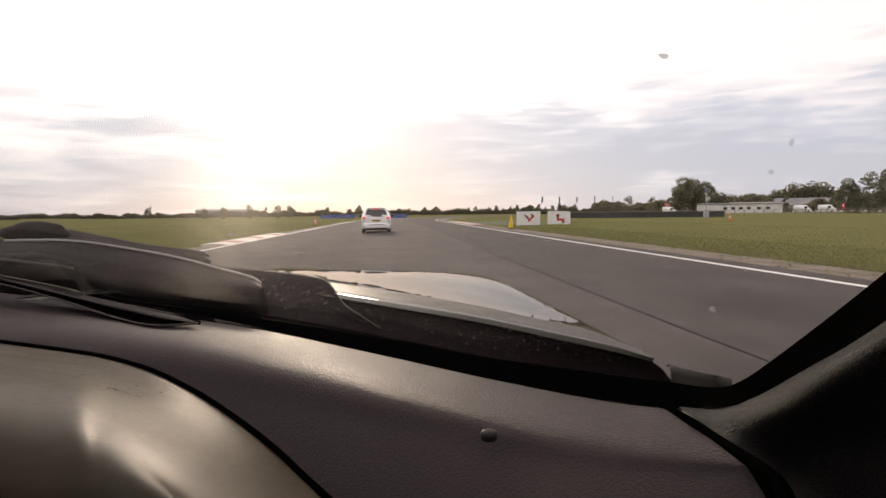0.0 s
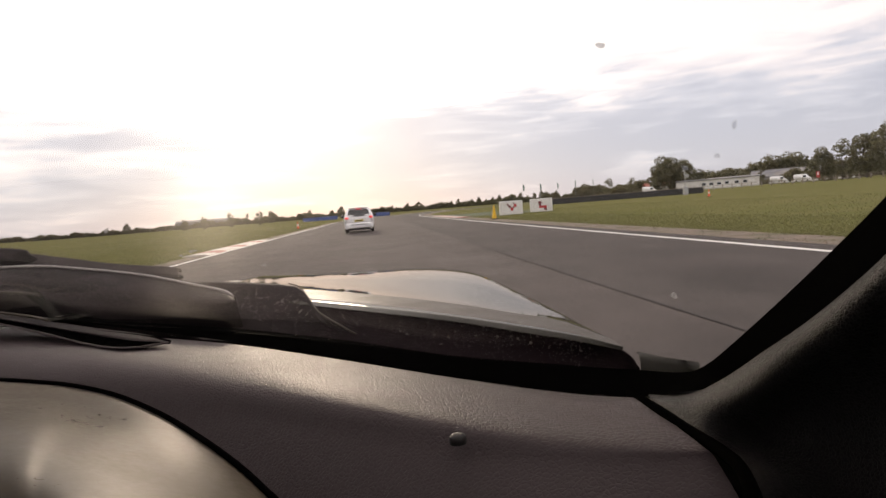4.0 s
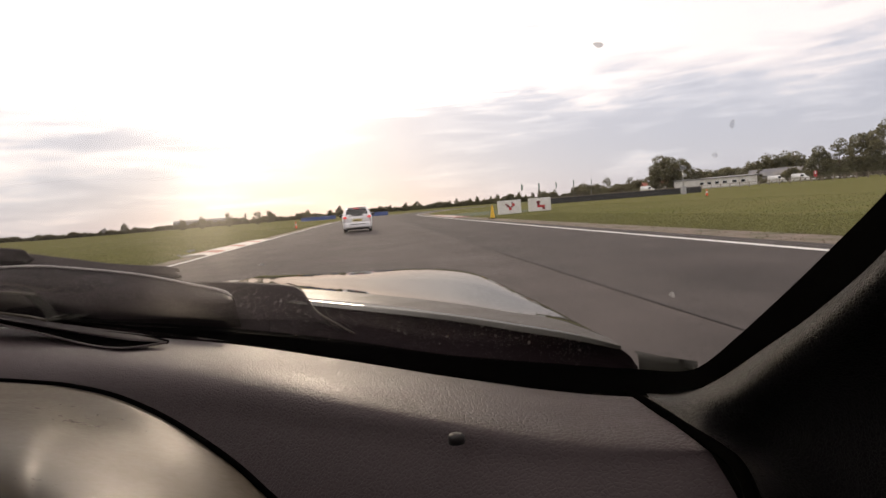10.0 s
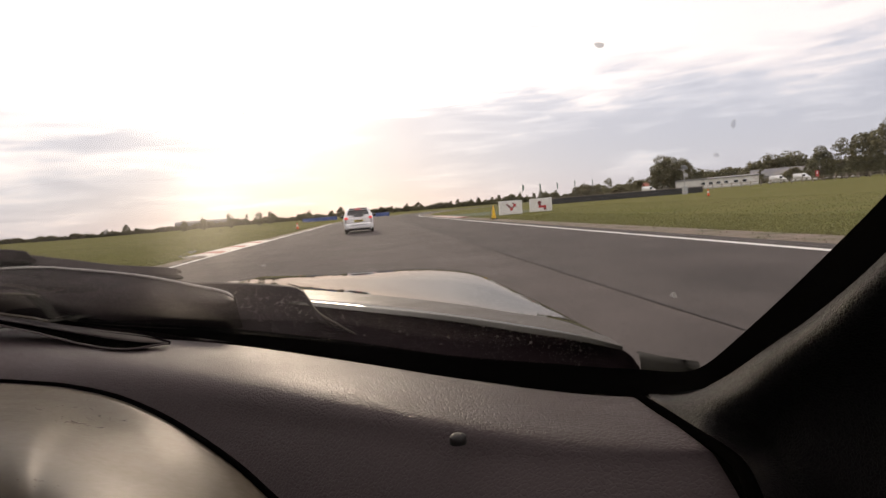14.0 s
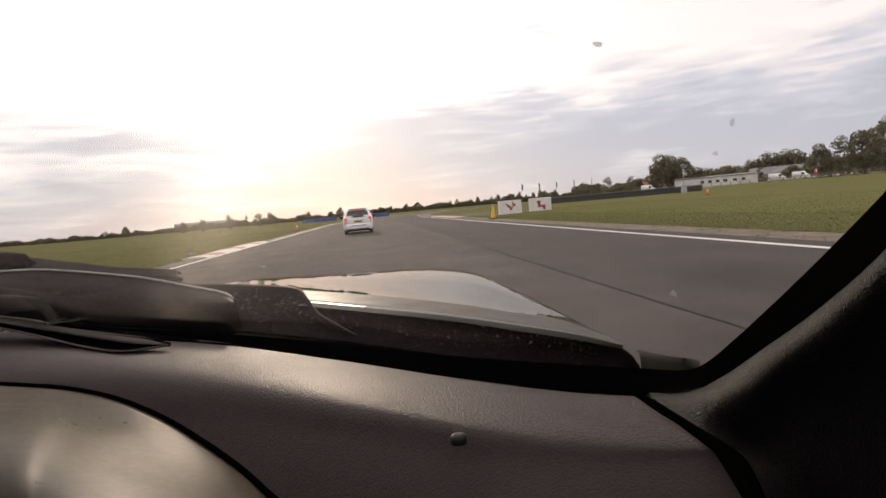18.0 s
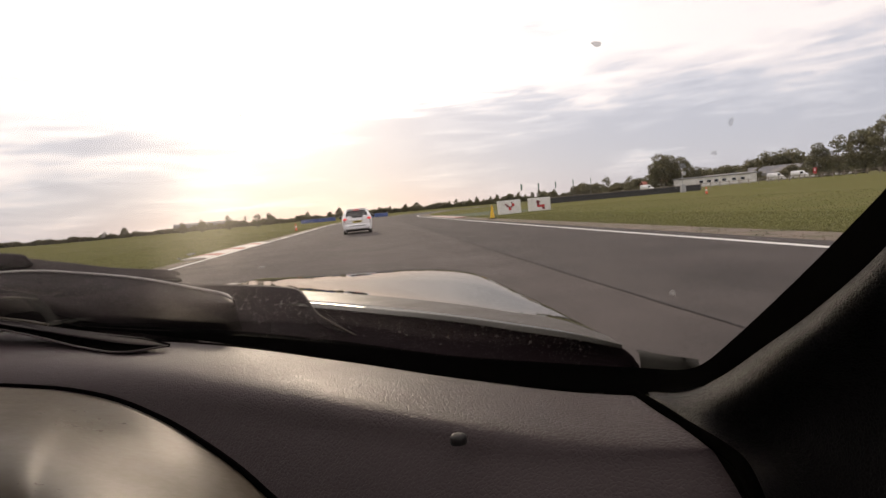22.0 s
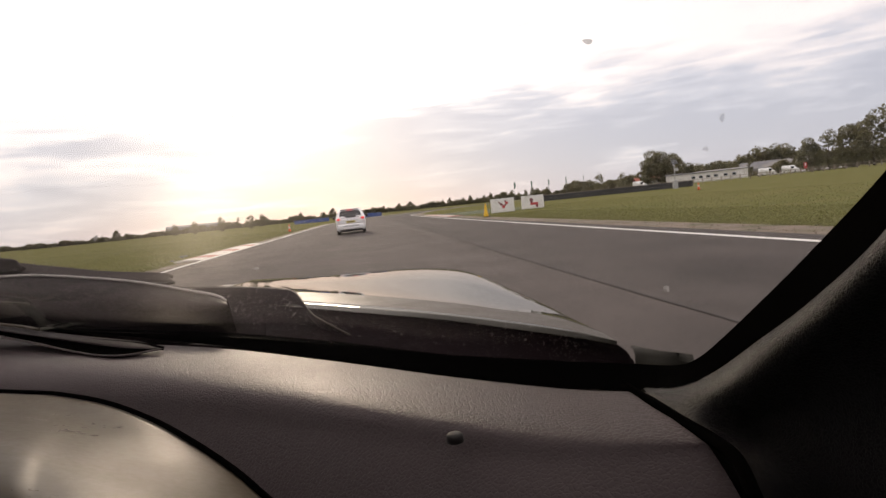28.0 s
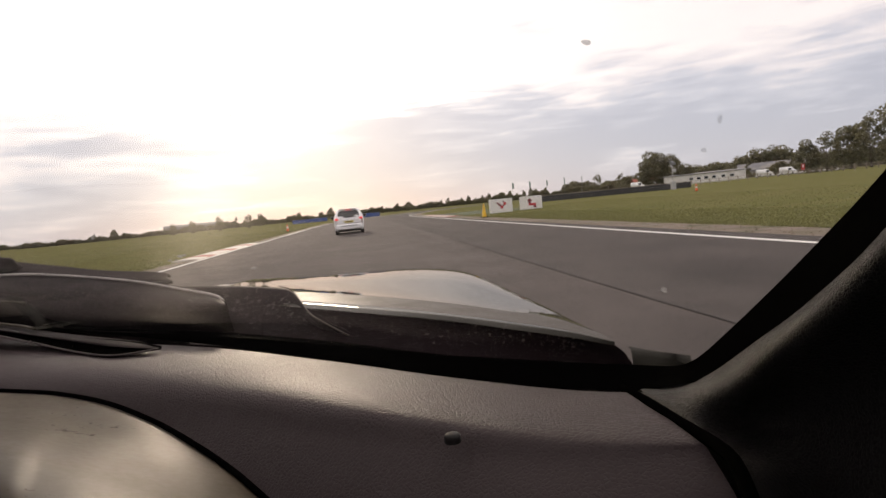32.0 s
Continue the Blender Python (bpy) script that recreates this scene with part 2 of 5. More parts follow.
cb.inputs["Transmission Weight"].default_value, cb.inputs["Roughness"].default_value, cb.inputs["IOR"].default_value = 1.0, 0.0, 1.45

GLASS = bpy.data.materials.new("dusty_windscreen_glass")
GLASS.use_nodes = True
gt = GLASS.node_tree
gb = gt.nodes["Principled BSDF"]
gb.inputs["Base Color"].default_value = (0.97, 0.98, 0.97, 1)
gb.inputs["Transmission Weight"].default_value, gb.inputs["Roughness"].default_value, gb.inputs["IOR"].default_value = 1.0, 0.0, 1.30
film = node(gt, "ShaderNodeBsdfRefraction", Roughness=0.80, IOR=1.12)
film.inputs["Color"].default_value = (0.95, 0.92, 0.88, 1)
gpos = gt.nodes.new("ShaderNodeTexCoord").outputs["Object"]
smear = node(gt, "ShaderNodeTexNoise", Scale=6.0, Detail=5.0, Roughness=0.6, Distortion=0.6)
gt.links.new(gpos, smear.inputs["Vector"])
dust = ramp(gt, smear.outputs[0], [(0.3, 0.0035), (0.75, 0.0095)])
gm = gt.nodes.new("ShaderNodeMixShader")
gt.links.new(dust, gm.inputs[0])
gt.links.new(gb.outputs[0], gm.inputs[1])
gt.links.new(film.outputs[0], gm.inputs[2])
gt.links.new(gm.outputs[0], gt.nodes["Material Output"].inputs[0])

TARMAC = material("worn_tarmac", (0.091, 0.078, 0.073), 0.9, spec=0.15, vary=0.62, scale=0.5, fine=30.0, bump=0.7, bump_scale=90.0, second=(0.074, 0.063, 0.059), second_scale=0.55, second_at=(0.42, 0.62), stretch=0.06)
TARMAC_NEW = material("newer_dark_tarmac", (0.064, 0.055, 0.052), 0.9, spec=0.15, vary=0.62, scale=0.6, fine=30.0, bump=0.7, bump_scale=90.0, second=(0.076, 0.066, 0.062), second_scale=0.5, stretch=0.08)
SEAM_TAR = material("black_tar_seam", (0.060, 0.053, 0.051), 0.9, vary=0.2, scale=2.0, spec=0.16)
LINE = material("worn_white_line_paint", (0.74, 0.72, 0.68), 0.6, vary=0.15, scale=3.0, fine=40.0, second=(0.30, 0.28, 0.26), second_scale=7.0, second_at=(0.60, 0.72))
EARTH = material("bare_earth_and_gravel", (0.20, 0.155, 0.12), 0.95, vary=0.35, scale=1.6, fine=18.0, bump=1.0, bump_scale=12.0, second=(0.11, 0.10, 0.055), second_scale=1.1)
GRASS = material("mown_grass_field", (0.136, 0.138, 0.056), 0.9, vary=0.13, scale=0.22, fine=2.2, bump=0.06, bump_scale=9.0, stretch=5.0, second=(0.178, 0.162, 0.074), second_scale=0.11, spec=0.0)
BLADES = material("grass_blades", (0.215, 0.212, 0.086), 0.8, vary=0.2, scale=0.5, island=0.3, spec=0.2)
LEAF = material("autumn_green_leaves", (0.118, 0.116, 0.078), 0.8, vary=0.25, scale=0.5, island=0.6, spec=0.2, second=(0.14, 0.11, 0.06), second_scale=0.12)
BARK = material("grey_brown_bark", (0.11, 0.09, 0.07), 0.9, vary=0.3, scale=3.0, bump=0.6, bump_scale=20.0)
KERB_RED = material("faded_red_kerb_paint", (0.34, 0.115, 0.085), 0.7, vary=0.2, scale=3.0, fine=30.0, second=(0.30, 0.19, 0.16), second_scale=5.0, second_at=(0.5, 0.7))
KERB_WHITE = material("chipped_white_kerb_paint", (0.56, 0.52, 0.47), 0.7, vary=0.2, scale=3.0, fine=30.0, second=(0.32, 0.27, 0.24), second_scale=6.0, second_at=(0.52, 0.66))
WHITE = material("white_car_paint", (0.86, 0.86, 0.86), 0.3, vary=0.04, scale=3.0, coat=0.8)
BOARD = material("white_painted_board", (0.74, 0.73, 0.71), 0.7, vary=0.10, scale=4.0, second=(0.58, 0.56, 0.53), second_scale=3.0, second_at=(0.5, 0.75))
RED = material("red_sign_paint", (0.50, 0.045, 0.05), 0.6, vary=0.12, scale=8.0)
MAROON = material("dark_red_sign_paint", (0.16, 0.03, 0.035), 0.6, vary=0.12, scale=8.0)
YELLOW = material("yellow_cone_plastic", (0.78, 0.47, 0.03), 0.45, vary=0.12, scale=6.0, second=(0.5, 0.28, 0.03), second_scale=9.0, second_at=(0.58, 0.75))
ORANGE = material("orange_cone_plastic", (0.80, 0.13, 0.04), 0.45, vary=0.1, scale=6.0)
BLUE = material("blue_barrier_plastic", (0.035, 0.075, 0.26), 0.5, vary=0.2, scale=2.0, second=(0.09, 0.13, 0.30), second_scale=1.2)
BELT = material("black_conveyor_belt", (0.035, 0.034, 0.034), 0.75, vary=0.25, scale=1.5)
TINT = material("dark_car_glass", (0.012, 0.014, 0.015), 0.05, vary=0.05, scale=2.0, spec=0.8, rough_vary=0.0)
STEEL = material("galvanised_steel", (0.42, 0.42, 0.42), 0.45, metal=0.8, vary=0.12, scale=6.0)
WOOD = material("weathered_fence_wood", (0.28, 0.24, 0.20), 0.85, vary=0.3, scale=4.0, bump=0.4, bump_scale=40.0)
RENDERED = material("white_rendered_wall", (0.72, 0.71, 0.69), 0.85, vary=0.08, scale=0.8, second=(0.60, 0.58, 0.55), second_scale=0.4)
ROOFING = material("grey_sheet_roofing", (0.20, 0.20, 0.21), 0.8, vary=0.2, scale=0.5, second=(0.29, 0.27, 0.25), second_scale=0.3)
TILES = material("red_tile_roofing", (0.30, 0.10, 0.07), 0.85, vary=0.25, scale=1.0)
PAINTED_GREEN = material("faded_green_painted_tarmac", (0.10, 0.125, 0.07), 0.85, vary=0.2, scale=0.8, fine=20.0, spec=0.1, second=(0.075, 0.08, 0.06), second_scale=0.7, stretch=0.2)
BANNER = material("green_white_banner_cloth", (0.16, 0.24, 0.20), 0.8, vary=0.2, scale=1.0)
PLATE = material("yellow_plate", (0.62, 0.50, 0.10), 0.5, vary=0.05, scale=5.0)
lt = LEAF.node_tree
lit = lt.nodes.new("ShaderNodeBsdfTranslucent")
lit.inputs["Color"].default_value = (0.215, 0.205, 0.125, 1)
both = node(lt, "ShaderNodeMixShader", Fac=0.55)
lt.links.new(lt.nodes["Principled BSDF"].outputs[0], both.inputs[1])
lt.links.new(lit.outputs[0], both.inputs[2])
lt.links.new(both.outputs[0], lt.nodes["Material Output"].inputs[0])
LAMP = bpy.data.materials.new("lit_red_tail_lamp")
LAMP.use_nodes = True
lb = LAMP.node_tree.nodes["Principled BSDF"]
lb.inputs["Base Color"].default_value = (0.5, 0.02, 0.02, 1)
lb.inputs["Emission Color"].default_value = (1.0, 0.16, 0.15, 1)
lb.inputs["Emission Strength"].default_value = 0.55

# ---------------------------------------------------------------- building tools
def mesh_of(name, verts, faces, mat, smooth=False):
    me = bpy.data.meshes.new(name)
    me.from_pydata([tuple(v) for v in verts], [], faces)
    me.materials.append(mat)
    if smooth:
        me.polygons.foreach_set("use_smooth", [True] * len(me.polygons))
    me.update()
    return me


def part(name, bm, mat, parent, label="", smooth=False):
    """Link a bmesh as one mesh object under a thing or under a part."""
    me = bpy.data.meshes.new(name)
    bm.to_mesh(me)
    bm.free()
    me.materials.append(mat)
    if smooth:
        me.polygons.foreach_set("use_smooth", [True] * len(me.polygons))
    ob = new(name, me)
    ob.parent = parent
    return tagged(ob, label)


def piece(name, me, parent, m=None, label=""):
    ob = new(name, me)
    ob.parent = parent
    if m is not None:
        ob.matrix_basis = m
    return tagged(ob, label)


def thing(name, label, category, m=None, group="", kind=""):
    ob = new(name)
    ob.empty_display_size = 0.2
    if m is not None:
        ob.matrix_basis = m
    return tagged(ob, label, category, group, kind)


def box(bm, x0, x1, y0, y1, z0, z1, bevel=0.0):
    r = bmesh.ops.create_cube(bm, size=1.0, matrix=Matrix.Translation(((x0 + x1) / 2, (y0 + y1) / 2, (z0 + z1) / 2)) @ Matrix.Diagonal((x1 - x0, y1 - y0, z1 - z0, 1)))
    if bevel:
        es = list({e for v in r["verts"] for e in v.link_edges})
        bmesh.ops.bevel(bm, geom=es, offset=bevel, segments=2, affect="EDGES", profile=0.6)
    return bm


def boxed(x0, x1, y0, y1, z0, z1, bevel=0.0):
    return box(bmesh.new(), x0, x1, y0, y1, z0, z1, bevel)


def tube(bm, a, b, r0, r1, sides=8, caps=True):
    a, b = Vector(a), Vector(b)
    q = (b - a).to_track_quat("Z", "Y")
    rings = []
    for p, r in ((a, r0), (b, r1)):
        rings.append([bm.verts.new(p + q @ Vector((r * math.cos(k * math.tau / sides), r * math.sin(k * math.tau / sides), 0))) for k in range(sides)])
    for k in range(sides):
        bm.faces.new((rings[0][k], rings[0][(k + 1) % sides], rings[1][(k + 1) % sides], rings[1][k]))
    if caps:
        bm.faces.new(rings[0][::-1])
        bm.faces.new(rings[1])
    return bm


def lathe(bm, profile, sides=24, centre=(0, 0, 0)):
    """Turn a profile of (radius, height) round the upright axis."""
    rings = [[bm.verts.new((centre[0] + r * math.cos(k * math.tau / sides), centre[1] + r * math.sin(k * math.tau / sides), centre[2] + z)) for k in range(sides)] for r, z in profile]
    for lo, hi in zip(rings, rings[1:]):
        for k in range(sides):
            bm.faces.new((lo[k], lo[(k + 1) % sides], hi[(k + 1) % sides], hi[k]))
    bm.faces.new(rings[0][::-1])
    bm.faces.new(rings[-1])
    return bm


def glide(points, n):
    """n places spread along a smooth curve through the points."""
    pts = [Vector(p) for p in points]
    run = []
    last = len(pts) - 1
    for i in range(n):
        u = i * last / (n - 1)
        k = min(int(u), last - 1)
        f = u - k
        p1, p2 = pts[k], pts[k + 1]
        p0 = pts[k - 1] if k else p1 * 2 - p2
        p3 = pts[k + 2] if k + 2 <= last else p2 * 2 - p1
        run.append(0.5 * (2 * p1 + (p2 - p0) * f + (2 * p0 - 5 * p1 + 4 * p2 - p3) * f * f + (3 * p1 - p0 - 3 * p2 + p3) * f ** 3))
    return run


def cord(points, n, r, sides=8):
    """A round cord along a smooth curve."""
    bm = bmesh.new()
    run = glide(points, n)
    rings = []
    for i, p in enumerate(run):
        ahead = run[min(i + 1, n - 1)] - run[max(i - 1, 0)]
        q = ahead.to_track_quat("Z", "Y")
        rings.append([bm.verts.new(p + q @ Vector((r * math.cos(k * math.tau / sides), r * math.sin(k * math.tau / sides), 0))) for k in range(sides)])
    for lo, hi in zip(rings, rings[1:]):
        for k in range(sides):
            bm.faces.new((lo[k], lo[(k + 1) % sides], hi[(k + 1) % sides], hi[k]))
    bm.faces.new(rings[0][::-1])
    bm.faces.new(rings[-1])
    return bm


def loft(bm, curves, nu, nv, thick=0.0, straight=False):
    """A smooth sheet through curves that run side by side; thick folds it into a shell."""
    lanes = [glide(c, nu) for c in curves]
    grid = []
    for i in range(nu):
        col = [lane[i] for lane in lanes]
        if straight or len(col) == 2:
            last = len(col) - 1
            line = []
            for j in range(nv):
                u = j * last / (nv - 1)
                k = min(int(u), last - 1)
                line.append(col[k].lerp(col[k + 1], u - k))
        else:
            line = glide(col, nv)
        grid.append([bm.verts.new(p) for p in line])
    faces = []
    for a, b in zip(grid, grid[1:]):
        for j in range(nv - 1):
            faces.append(bm.faces.new((a[j], b[j], b[j + 1], a[j + 1])))
    bmesh.ops.recalc_face_normals(bm, faces=faces)
    if thick:
        bmesh.ops.solidify(bm, geom=faces, thickness=thick)
    return bm


# ---------------------------------------------------------------- the line of the circuit
BEND_AT, BEND_R = 75.0, 190.0


def along(s, side):
    """A place on the circuit: s metres ahead, side metres to the right of its middle line."""
    if s <= BEND_AT:
        return side, s
    a = (s - BEND_AT) / BEND_R
    return BEND_R - (BEND_R - side) * math.cos(a), BEND_AT + (BEND_R - side) * math.sin(a)


def ribbon(name, left, right, z, s0, s1, step, mat, label, category, wander=0.0, seed=0):
    """A strip of surface laid along the circuit, its rims wandering a little."""
    rnd = random.Random(seed)
    verts, faces = [], []
    count = int((s1 - s0) / step)
    for i in range(count + 1):
        s = s0 + i * step
        a = left + rnd.uniform(-wander, wander)
        b = right + rnd.uniform(-wander, wander)
        verts += [(*along(s, a), z), (*along(s, (a + b) / 2), z), (*along(s, b), z)]
        if i:
            k = 3 * i
            faces += [(k - 3, k - 2, k + 1, k), (k - 2, k - 1, k + 2, k + 1)]
    ob = new(name, mesh_of(name, verts, faces, mat))
    return tagged(ob, label, category, kind="structure")


ground = new("ground", mesh_of("ground", [(-2400, -2400, 0), (2400, -2400, 0), (2400, 2400, 0), (-2400, 2400, 0)], [(0, 1, 2, 3)], GRASS))
tagged(ground, "wide flat field of mown yellow-green grass", "grass field", kind="structure")
ribbon("verge_1", 6.2, 8.6, 0.004, -40, 250, 0.6, EARTH, "bare brown earth strip beside the tarmac", "verge", 0.22, 1)
ribbon("verge_2", -7.0, -5.4, 0.004, -40, 250, 0.6, EARTH, "thin strip of bare earth beside the tarmac", "verge", 0.18, 2)
ribbon("road", -6.3, 7.3, 0.009, -60, 300, 2.0, TARMAC, "worn grey tarmac of a racing circuit", "race track", 0.02, 3)
ribbon("run_off", 8.75, 17.0, 0.011, 50, 70, 1.0, PAINTED_GREEN, "faded green painted run-off with tyre marks", "run-off", 0.06, 9)
ribbon("lane", 2.7, 7.28, 0.013, -60, 300, 2.0, TARMAC_NEW, "darker resurfaced strip of tarmac", "race track", 0.02, 4)
ribbon("seam_1", 2.672, 2.702, 0.0165, -20, 200, 0.8, SEAM_TAR, "thin black tar seam in the tarmac", "tar seam", 0.012, 5)
ribbon("seam_2", -2.3, -2.26, 0.0130, -20, 200, 0.8, SEAM_TAR, "thin black tar seam in the tarmac", "tar seam", 0.02, 6)
ribbon("line_1", 6.515, 6.685, 0.018, -40, 250, 1.5, LINE, "worn white painted line on the tarmac edge", "road line")
ribbon("line_2", -6.08, -5.92, 0.018, -40, 250, 1.5, LINE, "worn white painted line on the tarmac edge", "road line")

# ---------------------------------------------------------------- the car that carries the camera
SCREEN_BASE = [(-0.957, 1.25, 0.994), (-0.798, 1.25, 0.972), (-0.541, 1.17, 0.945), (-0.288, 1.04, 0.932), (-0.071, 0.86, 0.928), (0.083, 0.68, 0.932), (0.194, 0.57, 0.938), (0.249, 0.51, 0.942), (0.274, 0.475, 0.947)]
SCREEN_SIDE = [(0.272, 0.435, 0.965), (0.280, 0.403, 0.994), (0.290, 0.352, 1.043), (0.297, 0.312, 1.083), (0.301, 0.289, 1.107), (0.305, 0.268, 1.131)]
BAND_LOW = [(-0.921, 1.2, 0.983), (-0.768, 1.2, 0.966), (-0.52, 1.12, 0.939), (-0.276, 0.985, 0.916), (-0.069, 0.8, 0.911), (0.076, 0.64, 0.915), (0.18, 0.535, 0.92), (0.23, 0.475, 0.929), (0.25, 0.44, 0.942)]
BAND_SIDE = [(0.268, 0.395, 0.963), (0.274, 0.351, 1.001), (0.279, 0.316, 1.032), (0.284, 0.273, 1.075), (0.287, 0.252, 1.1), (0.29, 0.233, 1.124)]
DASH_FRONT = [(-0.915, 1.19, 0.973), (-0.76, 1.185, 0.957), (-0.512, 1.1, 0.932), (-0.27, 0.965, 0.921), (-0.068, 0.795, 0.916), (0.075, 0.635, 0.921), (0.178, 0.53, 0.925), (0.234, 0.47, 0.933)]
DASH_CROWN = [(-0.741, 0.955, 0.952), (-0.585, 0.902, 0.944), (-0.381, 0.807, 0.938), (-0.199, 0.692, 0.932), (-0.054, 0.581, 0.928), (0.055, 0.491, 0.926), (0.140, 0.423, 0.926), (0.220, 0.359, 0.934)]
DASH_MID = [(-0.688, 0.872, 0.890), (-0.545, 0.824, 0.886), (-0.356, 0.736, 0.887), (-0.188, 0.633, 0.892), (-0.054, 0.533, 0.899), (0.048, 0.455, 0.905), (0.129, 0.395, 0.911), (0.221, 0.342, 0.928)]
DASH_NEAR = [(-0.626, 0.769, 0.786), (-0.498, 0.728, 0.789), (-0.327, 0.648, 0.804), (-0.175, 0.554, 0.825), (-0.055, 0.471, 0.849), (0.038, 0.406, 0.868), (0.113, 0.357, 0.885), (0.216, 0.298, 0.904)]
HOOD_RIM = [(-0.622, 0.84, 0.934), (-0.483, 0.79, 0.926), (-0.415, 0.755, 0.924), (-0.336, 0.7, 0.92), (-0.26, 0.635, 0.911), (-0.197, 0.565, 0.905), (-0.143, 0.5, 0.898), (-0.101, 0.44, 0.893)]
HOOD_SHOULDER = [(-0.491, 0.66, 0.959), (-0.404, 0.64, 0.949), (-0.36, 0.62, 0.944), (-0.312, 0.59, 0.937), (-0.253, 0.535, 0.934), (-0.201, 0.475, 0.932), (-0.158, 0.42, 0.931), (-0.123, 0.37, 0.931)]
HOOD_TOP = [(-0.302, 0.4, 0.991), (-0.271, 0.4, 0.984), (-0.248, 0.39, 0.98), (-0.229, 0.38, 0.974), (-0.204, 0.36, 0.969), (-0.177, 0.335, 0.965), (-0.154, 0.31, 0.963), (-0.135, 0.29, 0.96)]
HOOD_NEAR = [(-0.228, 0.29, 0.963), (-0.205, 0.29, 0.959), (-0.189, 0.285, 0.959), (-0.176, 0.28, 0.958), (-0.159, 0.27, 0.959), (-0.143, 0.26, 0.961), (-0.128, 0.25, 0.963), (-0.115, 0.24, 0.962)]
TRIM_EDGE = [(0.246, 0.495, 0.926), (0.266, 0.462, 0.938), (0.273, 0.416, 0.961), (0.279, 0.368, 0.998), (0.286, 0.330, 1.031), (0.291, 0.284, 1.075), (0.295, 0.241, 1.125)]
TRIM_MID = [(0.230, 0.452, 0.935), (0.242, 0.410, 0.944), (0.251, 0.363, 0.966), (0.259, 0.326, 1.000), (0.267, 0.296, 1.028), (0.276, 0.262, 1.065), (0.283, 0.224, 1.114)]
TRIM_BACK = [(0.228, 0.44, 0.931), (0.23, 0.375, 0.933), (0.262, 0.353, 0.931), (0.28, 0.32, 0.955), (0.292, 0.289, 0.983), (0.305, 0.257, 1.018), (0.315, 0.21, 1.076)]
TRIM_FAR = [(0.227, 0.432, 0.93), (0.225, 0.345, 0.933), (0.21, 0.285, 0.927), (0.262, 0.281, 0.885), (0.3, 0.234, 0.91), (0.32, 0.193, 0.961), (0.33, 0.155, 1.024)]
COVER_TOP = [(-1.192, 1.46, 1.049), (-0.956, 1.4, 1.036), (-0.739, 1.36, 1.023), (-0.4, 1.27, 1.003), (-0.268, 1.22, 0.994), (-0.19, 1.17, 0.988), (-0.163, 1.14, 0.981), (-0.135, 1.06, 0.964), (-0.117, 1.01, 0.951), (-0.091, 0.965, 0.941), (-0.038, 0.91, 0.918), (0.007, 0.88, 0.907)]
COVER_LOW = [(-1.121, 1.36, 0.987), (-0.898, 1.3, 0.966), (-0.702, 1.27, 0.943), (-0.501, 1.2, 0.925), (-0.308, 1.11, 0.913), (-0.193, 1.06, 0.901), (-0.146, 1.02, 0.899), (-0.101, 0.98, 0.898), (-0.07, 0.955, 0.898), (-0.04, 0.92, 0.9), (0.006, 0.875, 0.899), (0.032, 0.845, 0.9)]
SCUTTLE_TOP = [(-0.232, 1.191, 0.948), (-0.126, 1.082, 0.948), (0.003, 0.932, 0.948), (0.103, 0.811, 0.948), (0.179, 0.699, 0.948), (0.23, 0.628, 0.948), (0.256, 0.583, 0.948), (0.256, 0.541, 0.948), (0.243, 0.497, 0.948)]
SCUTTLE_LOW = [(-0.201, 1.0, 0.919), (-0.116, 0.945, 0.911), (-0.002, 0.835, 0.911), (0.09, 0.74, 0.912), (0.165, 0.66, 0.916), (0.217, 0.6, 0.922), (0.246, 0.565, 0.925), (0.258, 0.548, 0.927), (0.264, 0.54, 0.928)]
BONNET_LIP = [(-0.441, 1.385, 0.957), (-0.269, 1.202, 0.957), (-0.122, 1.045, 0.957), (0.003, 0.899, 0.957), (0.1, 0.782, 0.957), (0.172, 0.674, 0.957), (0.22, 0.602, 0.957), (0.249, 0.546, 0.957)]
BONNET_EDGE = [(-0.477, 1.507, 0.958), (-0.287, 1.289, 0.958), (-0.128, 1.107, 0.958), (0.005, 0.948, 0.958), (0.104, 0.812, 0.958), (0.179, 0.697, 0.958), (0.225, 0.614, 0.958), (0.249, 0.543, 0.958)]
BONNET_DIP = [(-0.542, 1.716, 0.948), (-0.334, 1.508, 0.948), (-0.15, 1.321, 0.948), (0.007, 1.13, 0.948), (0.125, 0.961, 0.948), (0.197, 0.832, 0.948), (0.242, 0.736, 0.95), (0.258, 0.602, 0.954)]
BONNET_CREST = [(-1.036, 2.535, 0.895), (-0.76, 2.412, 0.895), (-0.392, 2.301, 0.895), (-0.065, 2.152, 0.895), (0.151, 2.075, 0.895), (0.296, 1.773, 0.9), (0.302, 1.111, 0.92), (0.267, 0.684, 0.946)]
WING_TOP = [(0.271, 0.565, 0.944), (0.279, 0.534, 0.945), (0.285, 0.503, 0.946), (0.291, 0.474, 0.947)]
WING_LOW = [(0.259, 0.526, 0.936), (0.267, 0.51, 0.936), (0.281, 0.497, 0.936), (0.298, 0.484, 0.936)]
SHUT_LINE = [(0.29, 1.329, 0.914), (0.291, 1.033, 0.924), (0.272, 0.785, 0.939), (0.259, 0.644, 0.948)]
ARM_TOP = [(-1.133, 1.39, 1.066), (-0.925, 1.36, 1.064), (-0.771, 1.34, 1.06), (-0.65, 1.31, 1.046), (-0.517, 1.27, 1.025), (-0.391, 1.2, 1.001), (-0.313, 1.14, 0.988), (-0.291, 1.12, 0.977)]
